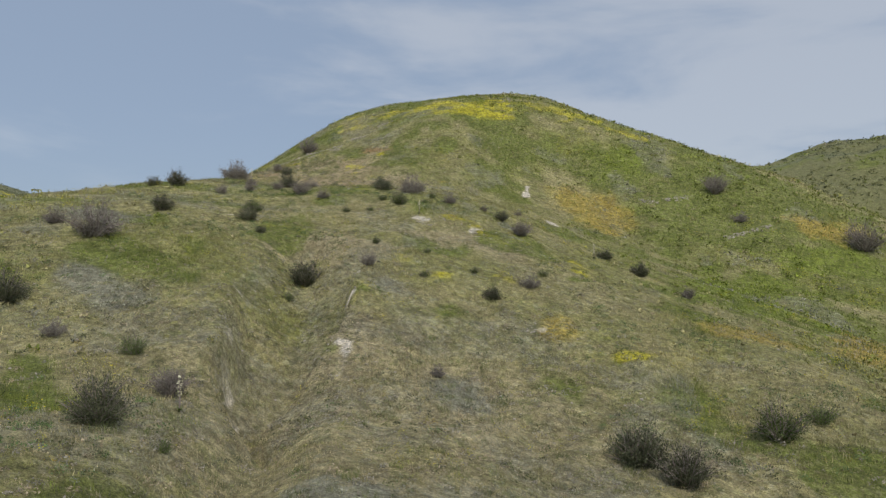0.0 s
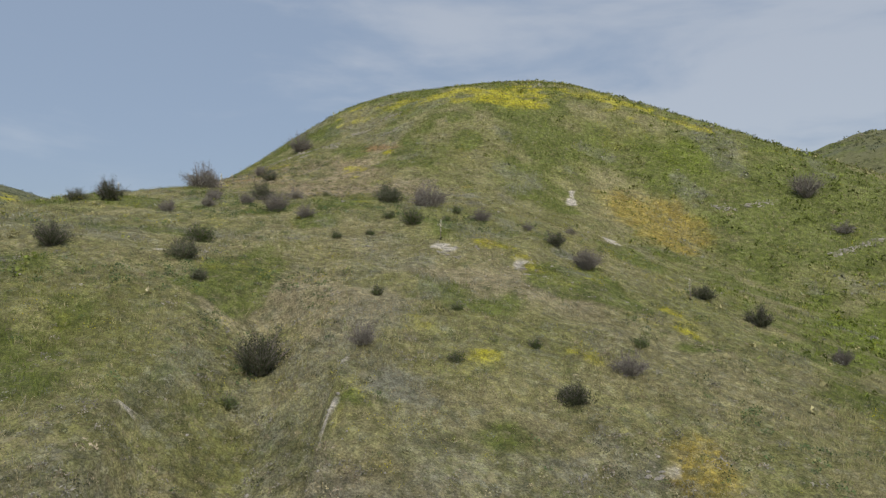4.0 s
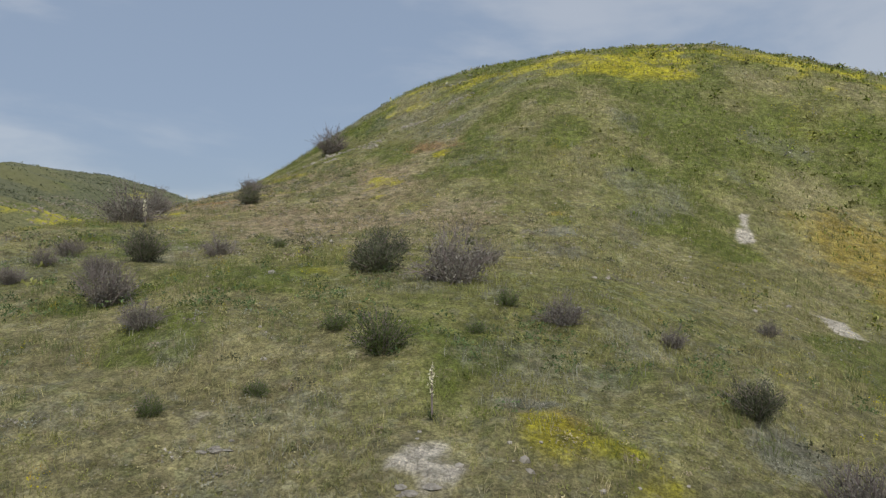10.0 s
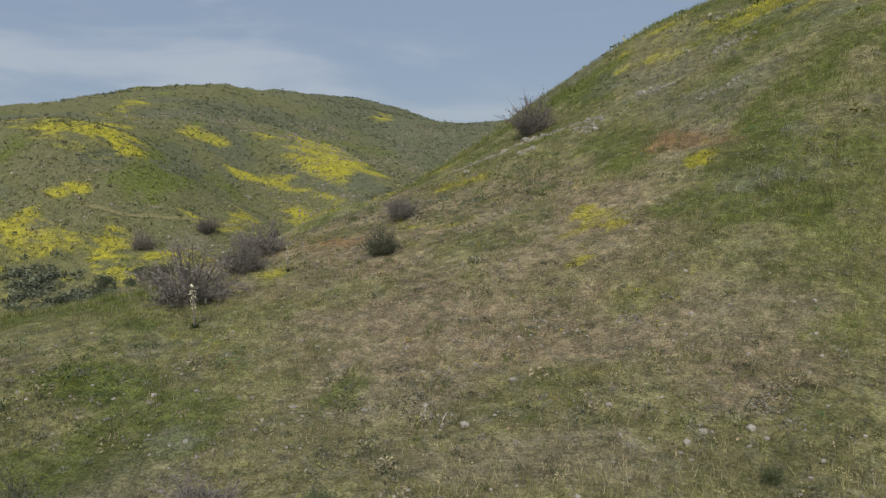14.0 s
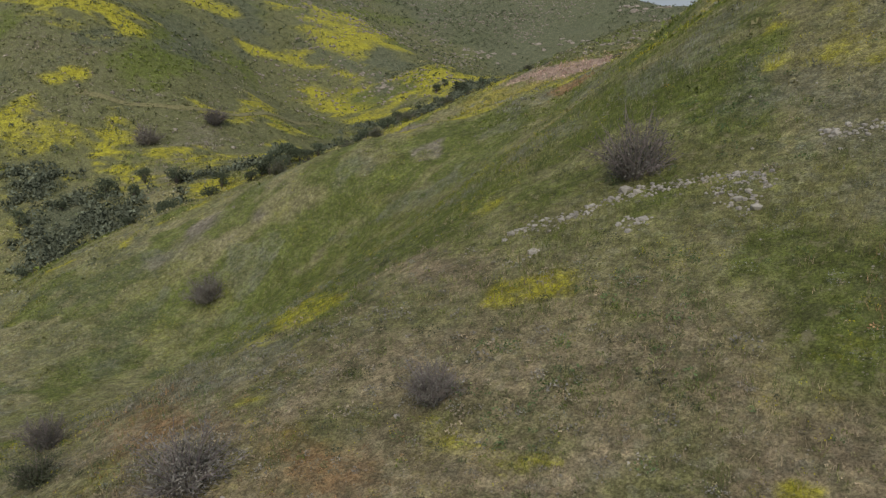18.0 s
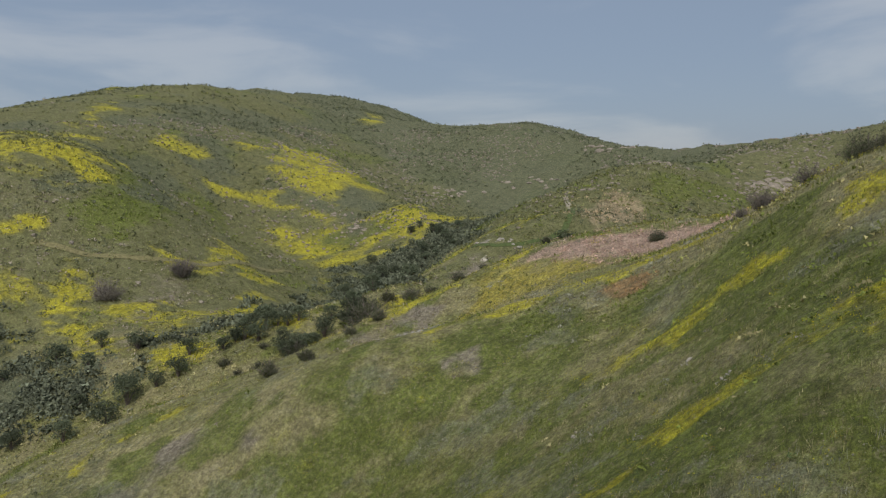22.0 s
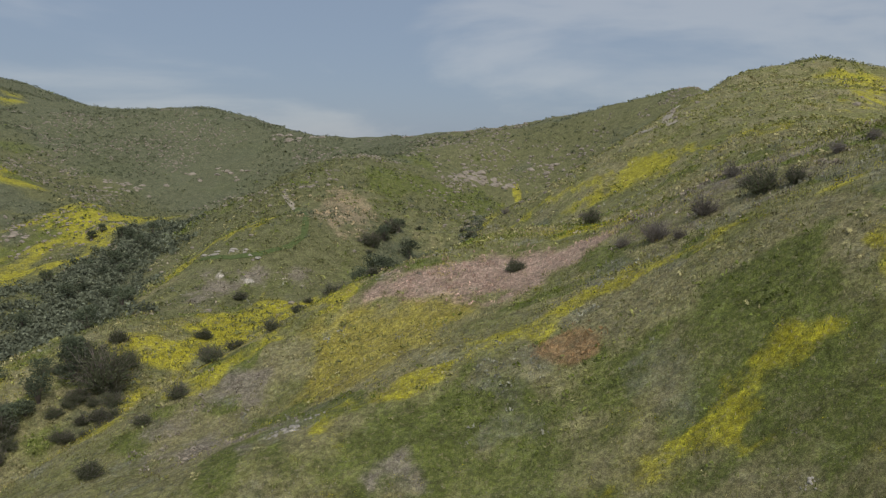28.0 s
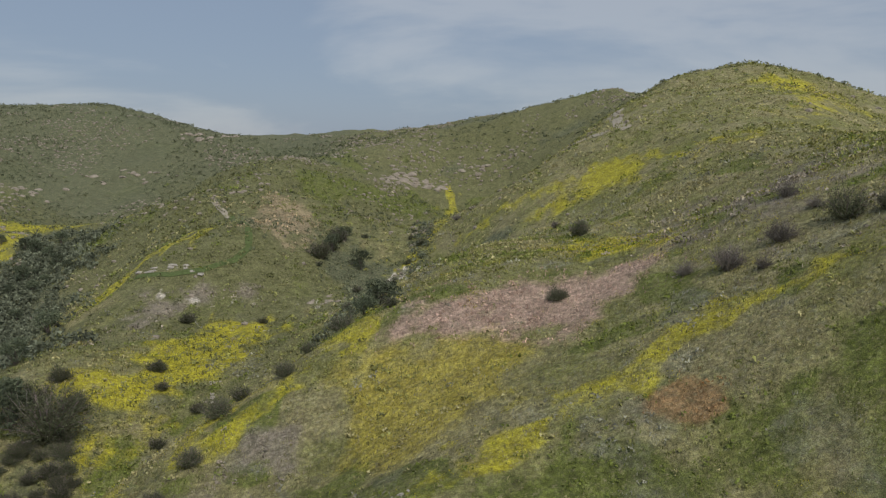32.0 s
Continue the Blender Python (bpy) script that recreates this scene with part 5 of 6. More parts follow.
STONY = [(-12.4, 110.6, 1.8, 0.3, -0.2, 1.3), (-16.7, 107.1, 1.8, 0.3, -0.2, 1.3), (-15.1, 94.2, 1.8, 0.3, -0.2, 1.3), (-4.4, 100.6, 1.8, 0.3, -0.2, 1.3), (-12.9, 102.8, 1.8, 0.3, -0.2, 1.3), (-18.9, 94, 1.8, 0.3, -0.2, 1.3), (-10, 98, 12, 3, -2, 5), (3, 97, 8, 2, -1, 5), (-20, 94, 5, 2, -2, 3), (-6.5, 46, 1.2, 0, 0, 9), (3, 70, 5, 0, 0, 4)]
x, y = scattered(150000, (-60, 60, 20, 150), lambda x, y: np.clip(cover(x, y, bare) * 0.45 + 0.16 * cover(x, y, STONY) + 0.012 * (fractal(x, y, 6, 541, 3) > 0.15) + 0.3 * field(x, y, bare_fields, feather=0.08), 0, 1), clear=False)
stone_stuff("loose_stones", x, y, np.exp(rng.normal(-3.0, 0.5, len(x))), MAT_STONE, "loose pale stones lying on thin dry soil")
LEDGES = [
    [(-28.4, 124), (-26.7, 124.7), (-24.8, 124.9), (-23.6, 125.8), (-20.5, 125.9), (-18.8, 125.7), (-17.1, 125)], [(-22.9, 124), (-21.7, 123.3)], [(-19.4, 124.8), (-17.6, 124)],
    [(-66.6, 147), (-65.7, 148)], [(-26.3, 121.8), (-25.8, 122.2)], [(-11.5, 123.2), (-9.0, 124.0)], [(-12, 129.4), (-9, 130.2)], [(-16, 127.4), (-13.5, 127.2)],
    [(-38.6, 157.6), (-37.8, 157.9)], [(-45.4, 155.1), (-44.8, 155.4)], [(-35.2, 149.9), (-34.6, 150.2)], [(34, 111.8), (38, 112.6)], [(40, 103), (48, 106.4)], [(30, 111.5), (33, 111)],
]
lx, ly = [], []
for line in LEDGES:
    for (x0, y0), (x1, y1) in zip(line, line[1:]):
        n = int(math.hypot(x1 - x0, y1 - y0) * 30)
        s = rng.random(n)
        lx.append(x0 + s * (x1 - x0) + rng.normal(0, 0.10, n))
        ly.append(y0 + s * (y1 - y0) + np.abs(rng.normal(0, 0.38, n)) * rng.choice([-1, -1, 0.4], n))
lx, ly = np.concatenate(lx), np.concatenate(ly)
stone_stuff("ledge_stones", lx, ly, np.exp(rng.normal(-2.6, 0.5, len(lx))), MAT_STONE, "broken pale stone ledges across the green slope")
x, y = scattered(60000, (-420, 120, 260, 760), lambda x, y: np.clip(0.25 * np.clip((y - 330) / 90, 0.15, 1.4) * (fractal(x, y, 40, 561, 4) > 0.15) + cover(x, y, bare), 0, 1) * remoteness(x, y))
stone_stuff("hillside_rocks", x, y, rng.uniform(0.4, 1.3, len(x)), MAT_CLIFF, "weathered rocks strewn over the far slopes")

# ---- trees and shrubs ----
def part(name, me, parent, label=""):
    ob = new(name, me)
    ob.parent = parent
    return tagged(ob, label)


def tube(bm, points, radii, sides=5):
    rings = []
    for k, (p, r) in enumerate(zip(points, radii)):
        p = Vector(p)
        way = (Vector(points[min(k + 1, len(points) - 1)]) - Vector(points[max(k - 1, 0)])).normalized()
        u = way.orthogonal().normalized()
        w = way.cross(u)
        rings.append([bm.verts.new(p + (u * math.cos(2 * math.pi * s / sides) + w * math.sin(2 * math.pi * s / sides)) * r) for s in range(sides)])
    for a, b in zip(rings, rings[1:]):
        for s in range(sides):
            bm.faces.new((a[s], a[(s + 1) % sides], b[(s + 1) % sides], b[s]))
    bm.faces.new(rings[-1])


def limbs(seed, count, reach, height, thick, rise=0.6, bare_tips=1.0):
    """Branches that fork out of one base."""
    r = random.Random(seed)
    bm = bmesh.new()
    for k in range(count):
        a, out = 2 * math.pi * (k + r.random()) / count, reach * r.uniform(0.45, 1.0) * bare_tips
        top = height * r.uniform(0.7, 1.12) * bare_tips * (1 - 0.35 * (out / max(reach, 1e-6)) ** 2)
        pts = [(0.06 * math.cos(a), 0.06 * math.sin(a), -0.1), (out * 0.35 * math.cos(a), out * 0.35 * math.sin(a), top * rise * 0.7)]
        b = a + r.uniform(-0.5, 0.5)
        pts.append((out * 0.75 * math.cos(b), out * 0.75 * math.sin(b), top * 0.8))
        pts.append((out * math.cos(b), out * math.sin(b), top))
        tube(bm, pts, [thick, thick * 0.7, thick * 0.4, thick * 0.12], 4)
    return bm


def crown(name, seed, lobes, per, size, mat, squat=0.8, hollow=0.55):
    """Leaf triangles on uneven lobes: (x, y, z, radius)."""
    r = np.random.default_rng(seed)
    tips = []
    for cx, cy, cz, rad in lobes:
        n = int(per * rad * rad)
        u = r.normal(size=(n, 3))
        u /= np.linalg.norm(u, axis=1)[:, None]
        m = np.array((cx, cy, cz)) + u * (rad * (hollow + (1.08 - hollow) * r.random(n) ** 0.6))[:, None] * np.array((1, 1, squat))
        m[:, 2] = np.maximum(m[:, 2], 0.03)
        a, b = r.normal(size=(n, 3)), r.normal(size=(n, 3)) + u * 0.8
        a *= (size * r.uniform(0.6, 1.3, n) / np.linalg.norm(a, axis=1))[:, None]
        b *= (size * 1.3 * r.uniform(0.6, 1.3, n) / np.linalg.norm(b, axis=1))[:, None]
        tips.append(np.stack([m - a * 0.5, m + a * 0.5, m + b], 1))
    t = np.concatenate(tips)
    return sheet(name, t.reshape(-1, 3), np.arange(len(t) * 3).reshape(-1, 3), mat, False)


def stems(seed, count, lean, height, bend):
    """Centre lines of stems that fan out of one root, of uneven length."""
    r = random.Random(seed)
    out = []
    for k in range(count):
        a, q = 2.4 * k + r.uniform(-0.5, 0.5), math.sqrt((k + 0.5) / count)
        tilt = lean * q + r.uniform(-0.12, 0.12)
        far = height * r.uniform(0.72, 1.08) * (1 - 0.30 * q) * (1 + 0.16 * math.sin(3 * a + seed) + 0.10 * math.sin(5 * a))
        p, way, line = Vector((0.10 * math.cos(a) * q, 0.10 * math.sin(a) * q, -0.08)), tilt * 0.75, []
        for step in range(5):
            line.append(p.copy())
            p = p + Vector((math.cos(a) * math.sin(way), math.sin(a) * math.sin(way), math.cos(way))) * far / 4
            a, way = a + r.uniform(-bend, bend), way + r.uniform(-0.1, 0.22) * tilt
        out.append(line)
    return out


def stem_leaves(name, seed, lines, per, size, loose, start, mat):
    """Small narrow leaves held along the stems, thinning towards the tips."""
    r = np.random.default_rng(seed)
    tips = []
    for line in lines:
        pts = np.array([p[:] for p in line])
        s = (start + (1 - start) * r.beta(1.6, 1.25, per)) * 4
        i = np.minimum(s.astype(int), 3)
        m = pts[i] + (pts[i + 1] - pts[i]) * (s - i)[:, None] + r.normal(size=(per, 3)) * loose * np.array((1, 1, 0.8))
        m[:, 2] = np.maximum(m[:, 2], 0.02)
        way = (pts[i + 1] - pts[i]) / np.linalg.norm(pts[i + 1] - pts[i], axis=1)[:, None]
        b = way * 0.9 + r.normal(size=(per, 3)) * 0.6
        b *= (size * 2.1 * r.uniform(0.6, 1.3, per) / np.linalg.norm(b, axis=1))[:, None]
        a = r.normal(size=(per, 3))
        a *= (size * r.uniform(0.6, 1.2, per) / np.linalg.norm(a, axis=1))[:, None]
        tips.append(np.stack([m - a * 0.5, m + a * 0.5, m + b], 1))
    t = np.concatenate(tips)
    return sheet(name, t.reshape(-1, 3), np.arange(len(t) * 3).reshape(-1, 3), mat, False)


def shrub(seed, mat, count, per, size, loose, start, lean=1.25, height=1.25):
    base = new("shrub")
    lines = stems(seed, count, lean, height, 0.35)
    bm = bmesh.new()
    for line in lines:
        tube(bm, line, [0.018, 0.014, 0.011, 0.008, 0.004], 3)
    r = random.Random(seed + 9)
    for line in lines:
        for fork in range(3):
            p = Vector(line[r.choice((2, 3))])
            way = (Vector(line[4]) - p).normalized() + Vector((r.gauss(0, 0.45), r.gauss(0, 0.45), r.gauss(0.1, 0.3)))
            tube(bm, [p, p + way * r.uniform(0.22, 0.42) * height * 0.8], [0.008, 0.003], 3)
    part("woody_frame", as_mesh("woody_frame", bm, MAT_TWIG), base, "thin grey woody stems")
    part("foliage", stem_leaves("foliage", seed + 5, lines, per, size, loose, start, mat), base)
    return base


def set_down(kind, x, y, s, turn, label, category, group, sink=0.05, tall=1.0):
    """Copy of a prototype on the ground."""
    m = Matrix.Translation((x, y, float(ground_z(x, y)) - sink * s)) @ Matrix.Rotation(turn, 4, "Z") @ Matrix.Diagonal((s, s, s * tall, 1))
    return tagged(copy_thing(kind, m), label, category, group)


def gone(ob):
    """Removes a prototype once its copies stand."""
    for o in (*ob.children_recursive, ob):
        bpy.data.objects.remove(o)


SHRUB_KINDS = {
    "dark": (shrub(1, MAT_LEAF_DARK, 46, 171, 0.034, 0.10, 0.12), shrub(2, MAT_LEAF_DARK, 40, 180, 0.036, 0.11, 0.10, 1.35, 1.15), shrub(8, MAT_LEAF_DARK, 50, 153, 0.034, 0.09, 0.15, 1.15, 1.35)),
    "grey": (shrub(3, MAT_LEAF_GREY, 48, 99, 0.031, 0.085, 0.10), shrub(4, MAT_LEAF_GREY, 42, 105, 0.032, 0.09, 0.08, 1.4, 1.1), shrub(9, MAT_LEAF_GREY, 54, 89, 0.031, 0.08, 0.15, 1.1, 1.3)),
    "green": (shrub(6, MAT_LEAF_GREEN, 44, 80, 0.036, 0.08, 0.15, 1.2, 1.2), shrub(7, MAT_LEAF_GREEN, 38, 90, 0.036, 0.09, 0.10, 1.4, 1.05)),
}
SHRUB_LABEL = {
    "dark": "dark green rounded shrub on the grassy slope",
    "grey": "grey twiggy sagebrush with bare branch tips on dry grass",
    "green": "bright green broom bush among short grass",
}
# x, y, half width
dark_shrubs = [
    (-23.0, 107.0, 0.86), (-37.6, 106.0, 0.91), (-18.4, 86.3, 1.01), (-7.6, 88.5, 1.18), (-7.0, 84.9, 1.12), (6.3, 77.7, 0.79), (-17.3, 64.6, 0.89), (-15.5, 62.0, 0.51),
    (-10.7, 56.6, 1.17), (20.0, 73.8, 0.93), (17.0, 76.7, 0.95), (-30.0, 81.9, 1.16), (-32.1, 80.6, 0.80), (3.6, 53.6, 0.71), (-24.3, 63.0, 1.00), (-25.7, 42.9, 1.16),
    (9.4, 35.0, 1.45), (11.0, 33.3, 1.13), (-12.3, 26.2, 1.09), (-50.9, 209.7, 1.32), (-31.9, 265.0, 2.05), (-27.1, 194.1, 1.88), (-111.6, 266.8, 1.47), (-86.0, 339.9, 3.42),
    (-82.0, 358.4, 2.96), (-69.7, 216.9, 1.05), (-25.1, 191.1, 1.10), (-132.6, 230.6, 2.57), (-137.1, 224.1, 2.54), (-130.3, 225.0, 1.70), (-122.7, 244.5, 5.31), (-120.9, 250.4, 2.72),
]
dark_shrubs_more = [
    (-124.9, 239.7, 1.90), (-137.6, 215.6, 3.36), (-93.5, 184.9, 1.44), (-91.8, 175.2, 1.33), (-127.1, 249.6, 3.10), (-125.9, 258.0, 2.04), (-92.0, 193.4, 1.07),
]
grey_shrubs = [
    (-23.5, 127.0, 1.82), (-29.1, 103.9, 1.30), (-41.4, 108.5, 1.04), (-82.5, 151.7, 2.76), (-16.1, 89.0, 0.98), (-23.0, 87.2, 0.78), (-4.4, 88.2, 0.77), (-3.0, 89.2, 0.91),
    (-220.0, 278.6, 5.13), (-224.5, 253.0, 5.36), (-3.6, 84.7, 1.64), (-15.6, 79.6, 1.17), (-12.7, 77.3, 0.79), (-30.9, 107.1, 1.64), (-21.8, 82.0, 0.61), (-22.2, 84.5, 0.65),
    (0.8, 81.6, 0.88), (8.0, 74.2, 1.11), (9.0, 87.5, 0.48), (4.6, 82.2, 0.55), (-25.5, 112.7, 1.07), (-5.6, 54.4, 0.74), (6.8, 57.0, 1.05), (-19.1, 83.9, 0.76),
    (-24.3, 79.7, 0.74), (-28.4, 99.9, 2.04), (23.2, 69.0, 0.73), (-25.7, 53.6, 1.94), (-29.7, 55.6, 0.88), (-12.2, 32.8, 0.99), (-0.3, 42.2, 0.50), (43.9, 107.3, 1.26),
]
grey_shrubs_more = [
    (42.6, 113.7, 2.08), (59.1, 102.1, 2.93), (-21.3, 40.0, 0.78), (-36.8, 197.7, 1.75), (-31.8, 197.1, 1.71), (-25.5, 206.8, 1.44), (-18.4, 197.0, 0.95), (-39.4, 201.9, 1.11),
    (-43.6, 360.5, 1.67), (-28.9, 294.0, 1.23), (-35.3, 193.8, 0.84), (-26.4, 200.0, 1.07), (-14.0, 198.4, 0.84),
]
green_shrubs = [
    (-13.4, 90.1, 0.41), (-11.7, 89.4, 0.28), (-4.6, 96.1, 0.34), (-6.5, 78.6, 0.60), (-4.6, 77.3, 1.00), (-2.0, 79.8, 0.42), (-1.2, 82.1, 0.55), (-7.5, 74.7, 0.41),
    (-9.7, 73.0, 0.44), (-18.3, 69.8, 1.08), (-5.7, 62.2, 0.42), (-1.3, 61.6, 0.45), (2.5, 58.2, 0.45), (8.3, 60.8, 0.60), (-1.4, 55.2, 0.47), (-11.4, 53.8, 0.60),
    (17.5, 38.1, 1.53), (20.8, 40.3, 1.00), (-16.4, 38.8, 0.85), (-9.7, 25.5, 0.39),
]
turner = random.Random(17)
for kind, spots in (("dark", dark_shrubs + dark_shrubs_more), ("grey", grey_shrubs + grey_shrubs_more), ("green", green_shrubs)):
    for k, (sx, sy, half) in enumerate(spots):
        set_down(SHRUB_KINDS[kind][k % len(SHRUB_KINDS[kind])], sx, sy, half * 1.22, turner.uniform(0, 6.28), SHRUB_LABEL[kind], "shrub", f"{kind} shrubs on the slopes",
                 tall=turner.uniform(1.0, 1.3))
# shrubs strung along the lower spurs
spur_shrubs = [
    (-135.1, 235.0), (-143.0, 231.5), (-123.5, 246.2), (-131.1, 245.8), (-133.6, 241.4), (-109.5, 260.7), (-102.3, 255.7), (-130.5, 228.3), (-122.3, 231.6), (-116.3, 236.6), (-149.3, 225.3), (-106.7, 246.4),
    (-88.5, 205.6), (-86.7, 209.4), (-89.7, 197.7), (-142.5, 222.5), (-125.6, 238.5), (-119.4, 241.2), (-81.9, 209.3), (-79.5, 214.3), (-75.9, 220.7), (-113.1, 295.6), (-96.9, 300.4), (-69.7, 270.0),
    (-76.7, 285.0), (-82.8, 350.1), (-85.0, 343.6), (-54.8, 357.5), (-73.1, 368.5), (-71.4, 258.2), (-67.1, 277.1), (-60.4, 346.1), (-75.3, 322.0), (-58.0, 367.3), (-86.0, 335.4), (-118.0, 235.9),
    (-122.7, 244.6), (-112.1, 266.8), (-119.9, 237.4), (-122.2, 240.0), (-118.1, 238.7), (-122.0, 235.7), (-124.6, 240.9), (-120.2, 233.5), (-117.3, 233.8), (-123.8, 231.6), (-126.9, 236.1), (-119.9, 244.0),
]
for k, (sx, sy) in enumerate(spur_shrubs):
    set_down(SHRUB_KINDS["dark"][k % 3], sx, sy, turner.uniform(1.4, 2.4), turner.uniform(0, 6.28), "large dark shrub on the lower spur above the gully", "shrub", "shrubs along the spur")
for pair in SHRUB_KINDS.values():
    for ob in pair:
        gone(ob)


def oak(seed):
    r = random.Random(seed)
    base = new("oak_tree")
    bm = limbs(seed, 6, 2.0, 3.6, 0.11, 0.75)
    tube(bm, [(0, 0, -0.4), (0.05, 0, 0.5), (0.0, 0.06, 1.4), (0.1, 0, 2.6)], [0.26, 0.2, 0.16, 0.07], 7)
    part("trunk", as_mesh("trunk", bm, MAT_BARK), base, "forked grey trunk")
    lobes = [(0, 0, 3.0, 1.3)]
    for k in range(10):
        a, d = 2 * math.pi * (k + r.random()) / 10, r.uniform(0.8, 1.8)
        lobes.append((d * math.cos(a), d * math.sin(a), r.uniform(1.5, 3.6), r.uniform(0.6, 1.1)))
    part("crown", crown("crown", seed + 3, lobes, 190, 0.22, MAT_LEAF_OAK, 0.75), base)
    return base


OAKS = [oak(21), oak(22), oak(23)]
oaks_low = [
    (-174.9, 207.0), (-203.1, 221.1), (-161.5, 203.3), (-169.3, 198.8), (-164.0, 210.7), (-162.0, 217.0), (-155.0, 235.0), (-155.0, 230.9), (-147.2, 241.5), (-142.3, 243.4), (-132.5, 232.3), (-130.8, 238.3),
    (-129.6, 248.6), (-194.3, 362.4), (-192.8, 368.0), (-190.5, 381.0), (-191.5, 392.7), (-188.1, 395.3), (-190.5, 412.2), (-135.8, 230.9), (-159.4, 221.0), (-128.0, 244.2), (-191.5, 368.9), (-204.6, 397.4),
    (-194.7, 434.8), (-131.4, 235.3), (-152.7, 235.5), (-186.7, 218.1), (-149.9, 240.2), (-131.0, 250.3), (-152.6, 237.8), (-154.9, 234.9), (-214.1, 404.2), (-218.8, 437.3), (-133.6, 244.7), (-143.7, 240.9),
]
oaks_high = [
    (-206.9, 430.8), (-221.4, 432.8), (-217.7, 390.4), (-194.7, 336.0), (-179.7, 360.6), (-181.5, 376.7), (-139.0, 271.1), (-180.8, 384.9), (-174.6, 388.5), (-183.5, 401.9), (-200.2, 424.6), (-146.2, 302.9),
    (-82.7, 347.9), (-74.3, 341.9), (-79.4, 362.3), (-70.5, 230.4), (-72.9, 227.0), (-184.9, 231.1), (-198.2, 230.6), (-164.4, 229.2), (-147.0, 234.0), (-137.6, 231.9), (-134.6, 229.7), (-212.8, 212.6),
    (-217.7, 203.0), (-179.9, 194.1), (-189.7, 186.7),
]
for k, (tx, ty) in enumerate(oaks_low + oaks_high):
    set_down(OAKS[k % 3], tx, ty, turner.uniform(0.8, 1.5), turner.uniform(0, 6.28), "dark green oak standing in the valley thicket", "tree", "oaks in the valley", tall=turner.uniform(0.85, 1.15))
for ob in OAKS:
    gone(ob)


def yucca(seed):
    r = random.Random(seed)
    base = new("yucca")
    bm = bmesh.new()
    tube(bm, [(0, 0, -0.05), (0.01, 0, 0.6), (0, 0.02, 1.2), (0.02, 0.01, 1.75)], [0.035, 0.032, 0.026, 0.012], 6)
    part("stalk", as_mesh("stalk", bm, MAT_TWIG), base, "straight pale flower stalk")
    bm = bmesh.new()
    for k in range(90):
        h = r.uniform(0.75, 1.8)
        rad = 0.13 * math.sin(math.pi * min(1, (h - 0.7) / 1.15)) + 0.02
        a = r.uniform(0, 6.28)
        c = Vector((rad * math.cos(a) * r.random(), rad * math.sin(a) * r.random(), h))
        v = [bm.verts.new(c + Vector((r.gauss(0, 0.035), r.gauss(0, 0.035), r.gauss(0, 0.04)))) for _ in range(3)]
        bm.faces.new(v)
    part("flower_spike", as_mesh("flower_spike", bm, MAT_SPIKE), base, "cream flower spike")
    bm = bmesh.new()
    for k in range(40):
        a, up = 2 * math.pi * k / 40 + r.random(), r.uniform(0.2, 1.2)
        way = Vector((math.cos(a) * math.cos(up), math.sin(a) * math.cos(up), math.sin(up)))
        side = Vector((-math.sin(a), math.cos(a), 0)) * 0.02
        tip = way * r.uniform(0.35, 0.5)
        bm.faces.new([bm.verts.new(-side), bm.verts.new(side), bm.verts.new(tip)])
    part("leaf_rosette", as_mesh("leaf_rosette", bm, MAT_LEAF_GREEN), base, "spiky green leaf rosette")
    return base


stem = yucca(31)
for yx, yy, tall in ((-10.9, 30.4, 0.85), (-2.4, 74.2, 0.8), (-25.7, 97.7, 1.0), (15.6, 75.2, 0.9), (-35.5, 95.5, 0.7), (-26.6, 104.3, 0.7)):
    set_down(stem, yx, yy, tall, turner.uniform(0, 6.28), "flowering yucca with a pale upright stalk", "yucca", "yuccas on the spur", sink=0.0)
gone(stem)

# ---- boulders ----
BOULDERS = [as_mesh("boulder", chipped(2, 60 + s, 0.8), MAT_CLIFF) for s in range(4)]
PALE = [as_mesh("outcrop", chipped(2, 80 + s, 0.55), MAT_STONE) for s in range(3)]
heaps = [(-53, 498, 16, 13, 2.6, 52), (-75, 525, 18, 10, 2.0, 14), (-100, 554, 18, 8, 2.0, 12), (-12, 514, 22, 8, 2.0, 12), (-232, 625, 30, 10, 2.4, 16), (-276, 581, 20, 12, 2.4, 22), (-191, 686, 22, 10, 3.4, 14), (-262, 439, 12, 10, 1.7, 14), (-279, 447, 9, 6, 1.5, 8), (-81, 313, 6, 4, 1.2, 14), (-54, 374, 5, 16, 1.4, 18), (-173, 683, 20, 8, 3.0, 8)]
for hx, hy, rx, ry, size, count in heaps:
    for k in range(count):
        bx, by = hx + turner.gauss(0, rx * 0.5), hy + turner.gauss(0, ry * 0.5)
        s = size * turner.uniform(0.45, 1.2)
        ob = new("boulder", BOULDERS[k % 4])
        ob.matrix_world = Matrix.Translation((bx, by, float(ground_z(bx, by)) - s * 0.3)) @ Matrix.Rotation(turner.uniform(0, 6.28), 4, "Z") @ Matrix.Diagonal((s * turner.uniform(0.8, 1.4), s, s * turner.uniform(0.6, 1.0), 1))
        tagged(ob, "weathered pale sandstone boulder on the scrubby hillside", "boulder", "boulders on the far hillside")
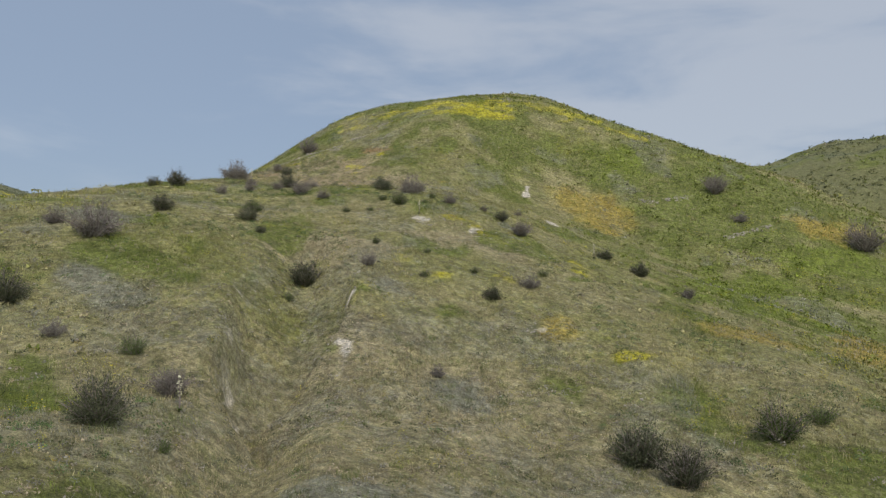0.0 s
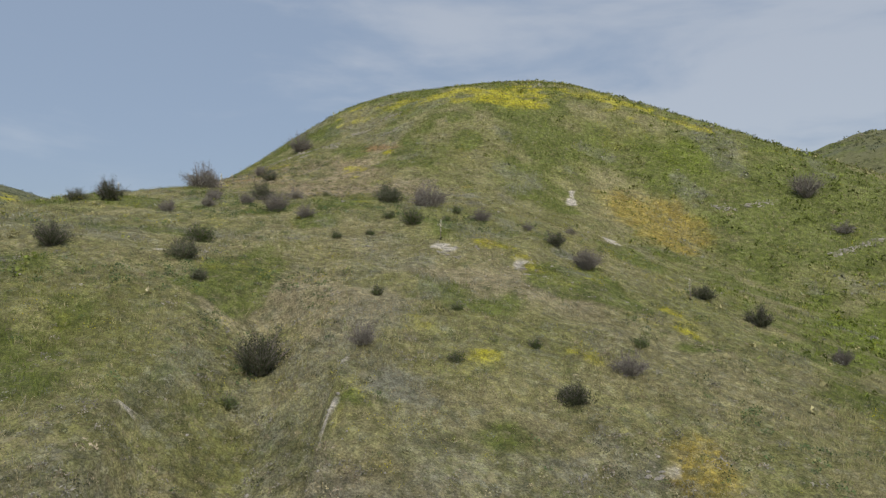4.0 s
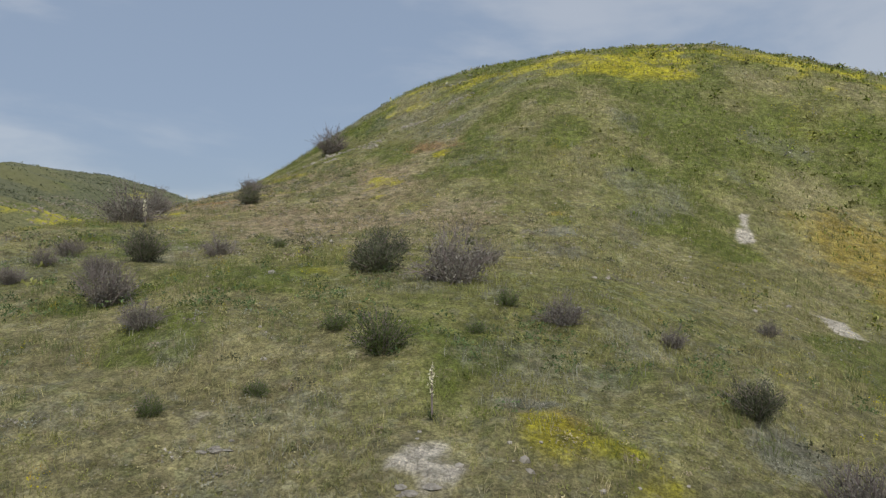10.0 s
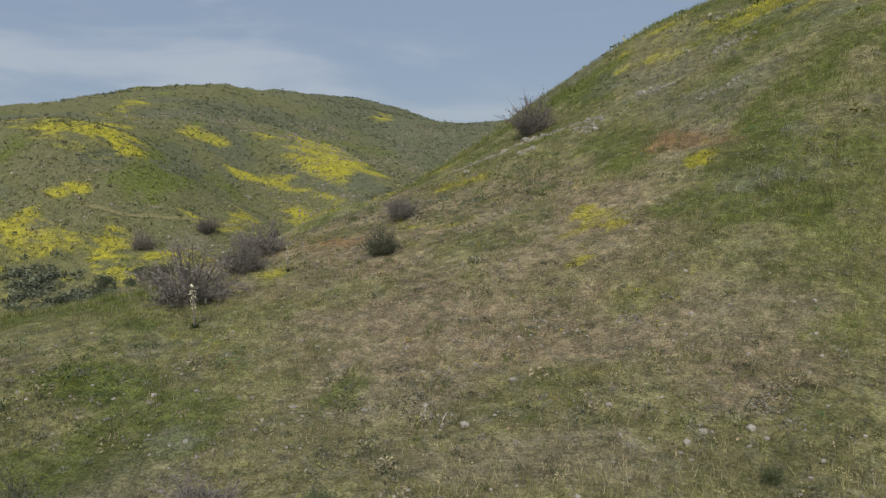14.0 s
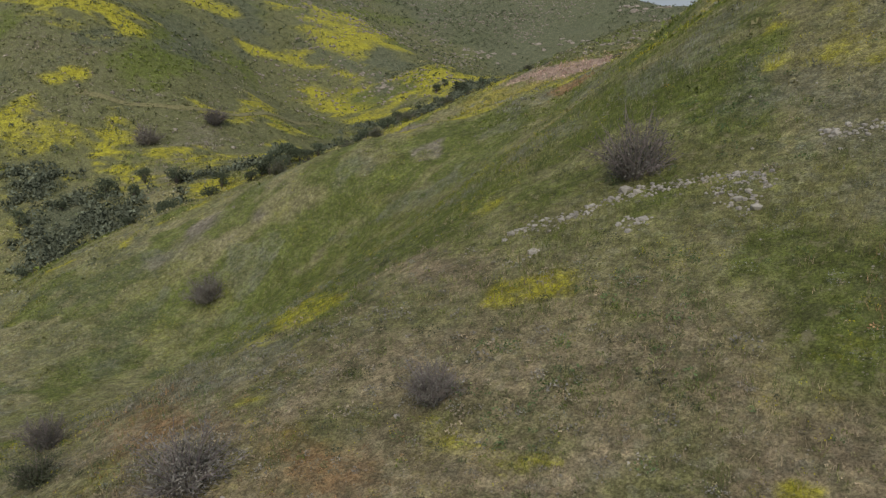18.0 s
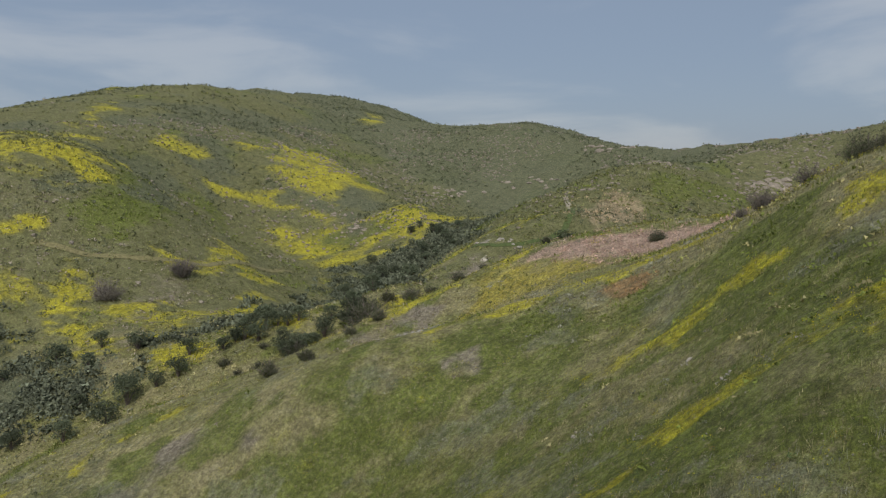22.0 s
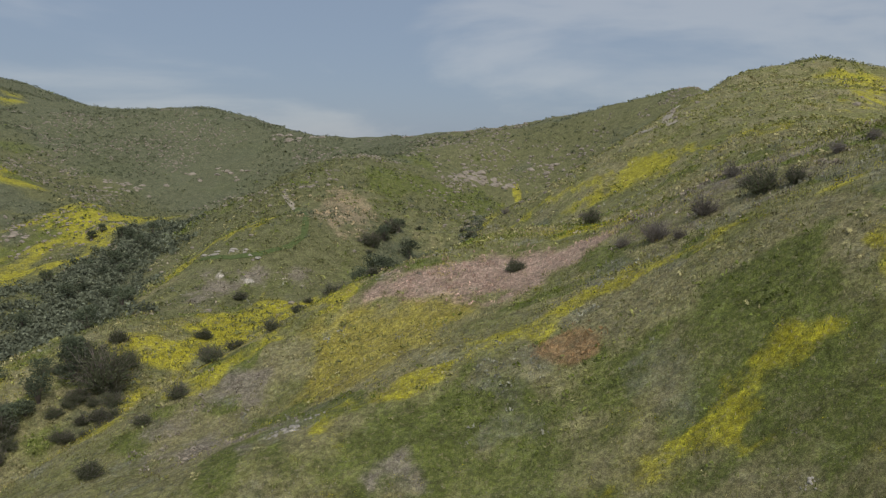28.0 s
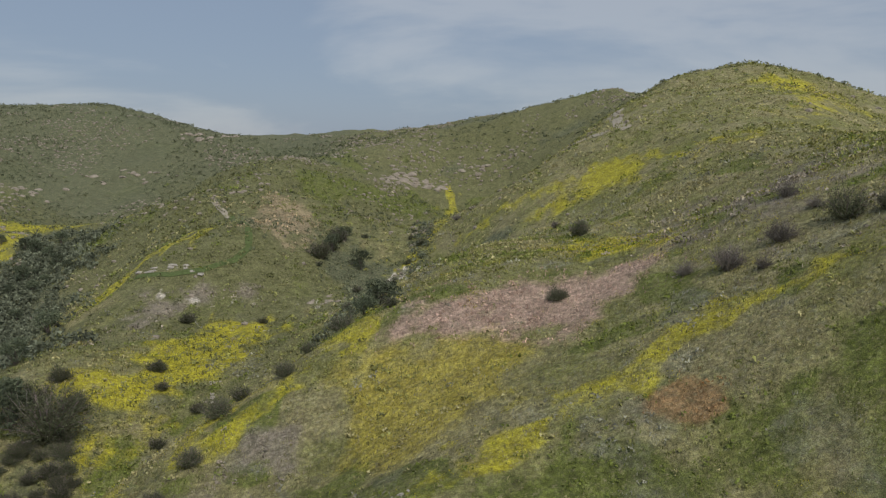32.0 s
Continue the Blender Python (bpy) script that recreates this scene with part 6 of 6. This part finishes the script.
for ox, oy, s in ((-126, 319.5, 2.6), (-118.5, 319, 2.8), (-122, 319, 1.0), (-100.5, 259, 1.5), (-101, 265, 1.2), (-72.0, 179.5, 0.8), (-73.2, 178.2, 0.6), (-70.8, 181, 0.6), (-93.6, 228, 1.4), (-94.5, 226, 1.0), (6, 50, 0.4), (-9.2, 42, 0.5), (-2.2, 71.2, 0.45), (-1.5, 70.6, 0.35), (3.1, 71.0, 0.4), (3.4, 70.0, 0.3), (-7.4, 72.3, 0.35)):
    for k in range(6):
        px, py, q = ox + turner.gauss(0, s * 0.75), oy + turner.gauss(0, s * 0.4), s * turner.uniform(0.2, 0.5)
        ob = new("outcrop", PALE[k % 3])
        ob.matrix_world = Matrix.Translation((px, py, float(ground_z(px, py)) - q * 0.15)) @ Matrix.Rotation(ox + k, 4, "Z") @ Matrix.Diagonal((q * 1.4, q, q * turner.uniform(0.5, 0.9), 1))
        tagged(ob, "bare white rock outcrop in the grass", "rock", "white outcrops")


# ---- tracks ----
def track(name, line, width, mat, label, lift):
    pts = []
    for (x0, y0), (x1, y1) in zip(line, line[1:]):
        n = max(2, int(math.hypot(x1 - x0, y1 - y0) / 1.5))
        pts += [(x0 + (x1 - x0) * k / n, y0 + (y1 - y0) * k / n) for k in range(n)]
    pts.append(line[-1])
    bm = bmesh.new()
    rows = []
    for k, (px, py) in enumerate(pts):
        ax, ay = pts[max(k - 1, 0)]
        bx, by = pts[min(k + 1, len(pts) - 1)]
        q = math.hypot(bx - ax, by - ay)
        nxx, nyy = -(by - ay) / q, (bx - ax) / q
        row = []
        for s in (-0.5, -0.2, 0.2, 0.5):
            wob = width * (s + 0.06 * noise.noise((px * 0.3, py * 0.3, s)))
            vx, vy = px + nxx * wob, py + nyy * wob
            row.append(bm.verts.new((vx, vy, float(ground_z(vx, vy)) + lift - (0.06 if abs(s) > 0.4 else 0))))
        rows.append(row)
    for a, b in zip(rows, rows[1:]):
        for s in range(3):
            bm.faces.new((a[s], a[s + 1], b[s + 1], b[s]))
    return tagged(new(name, as_mesh(name, bm, mat)), label, "track", kind="structure")


track("dirt_road", [(4, 340), (6, 353), (11, 370), (14.6, 384.5), (21.5, 401.8), (28, 412)], 3.2, MAT_EARTH, "pale dirt road climbing the grassy hill", 0.22)
track("dirt_road", [(-8, 372), (-3, 359), (1, 350)], 3.0, MAT_EARTH, "pale dirt road crossing the ridge", 0.22)
track("footpath", [(-128, 401), (-124, 392), (-118, 378)], 1.8, MAT_EARTH, "worn pale footpath on the spur", 0.2)
MAT_GREENWAY = stone_material("overgrown_trail", (0.13, 0.17, 0.06))
MAT_TRAIL = stone_material("grassy_trail", (0.30, 0.27, 0.13))
track("trail", [(-268, 258), (-258, 262), (-245.6, 268), (-231.5, 278), (-222.7, 293), (-222.7, 321), (-224, 340)], 2.6, MAT_TRAIL, "grassy trail cut along the hillside", 0.25)
track("trail", [(-118, 380), (-112, 362), (-106.6, 344.6), (-104.6, 331), (-107.4, 324.7), (-114.2, 319), (-121.7, 315.2), (-130.4, 316.8)], 2.0, MAT_GREENWAY, "narrow green trail looping round the spur", 0.2)
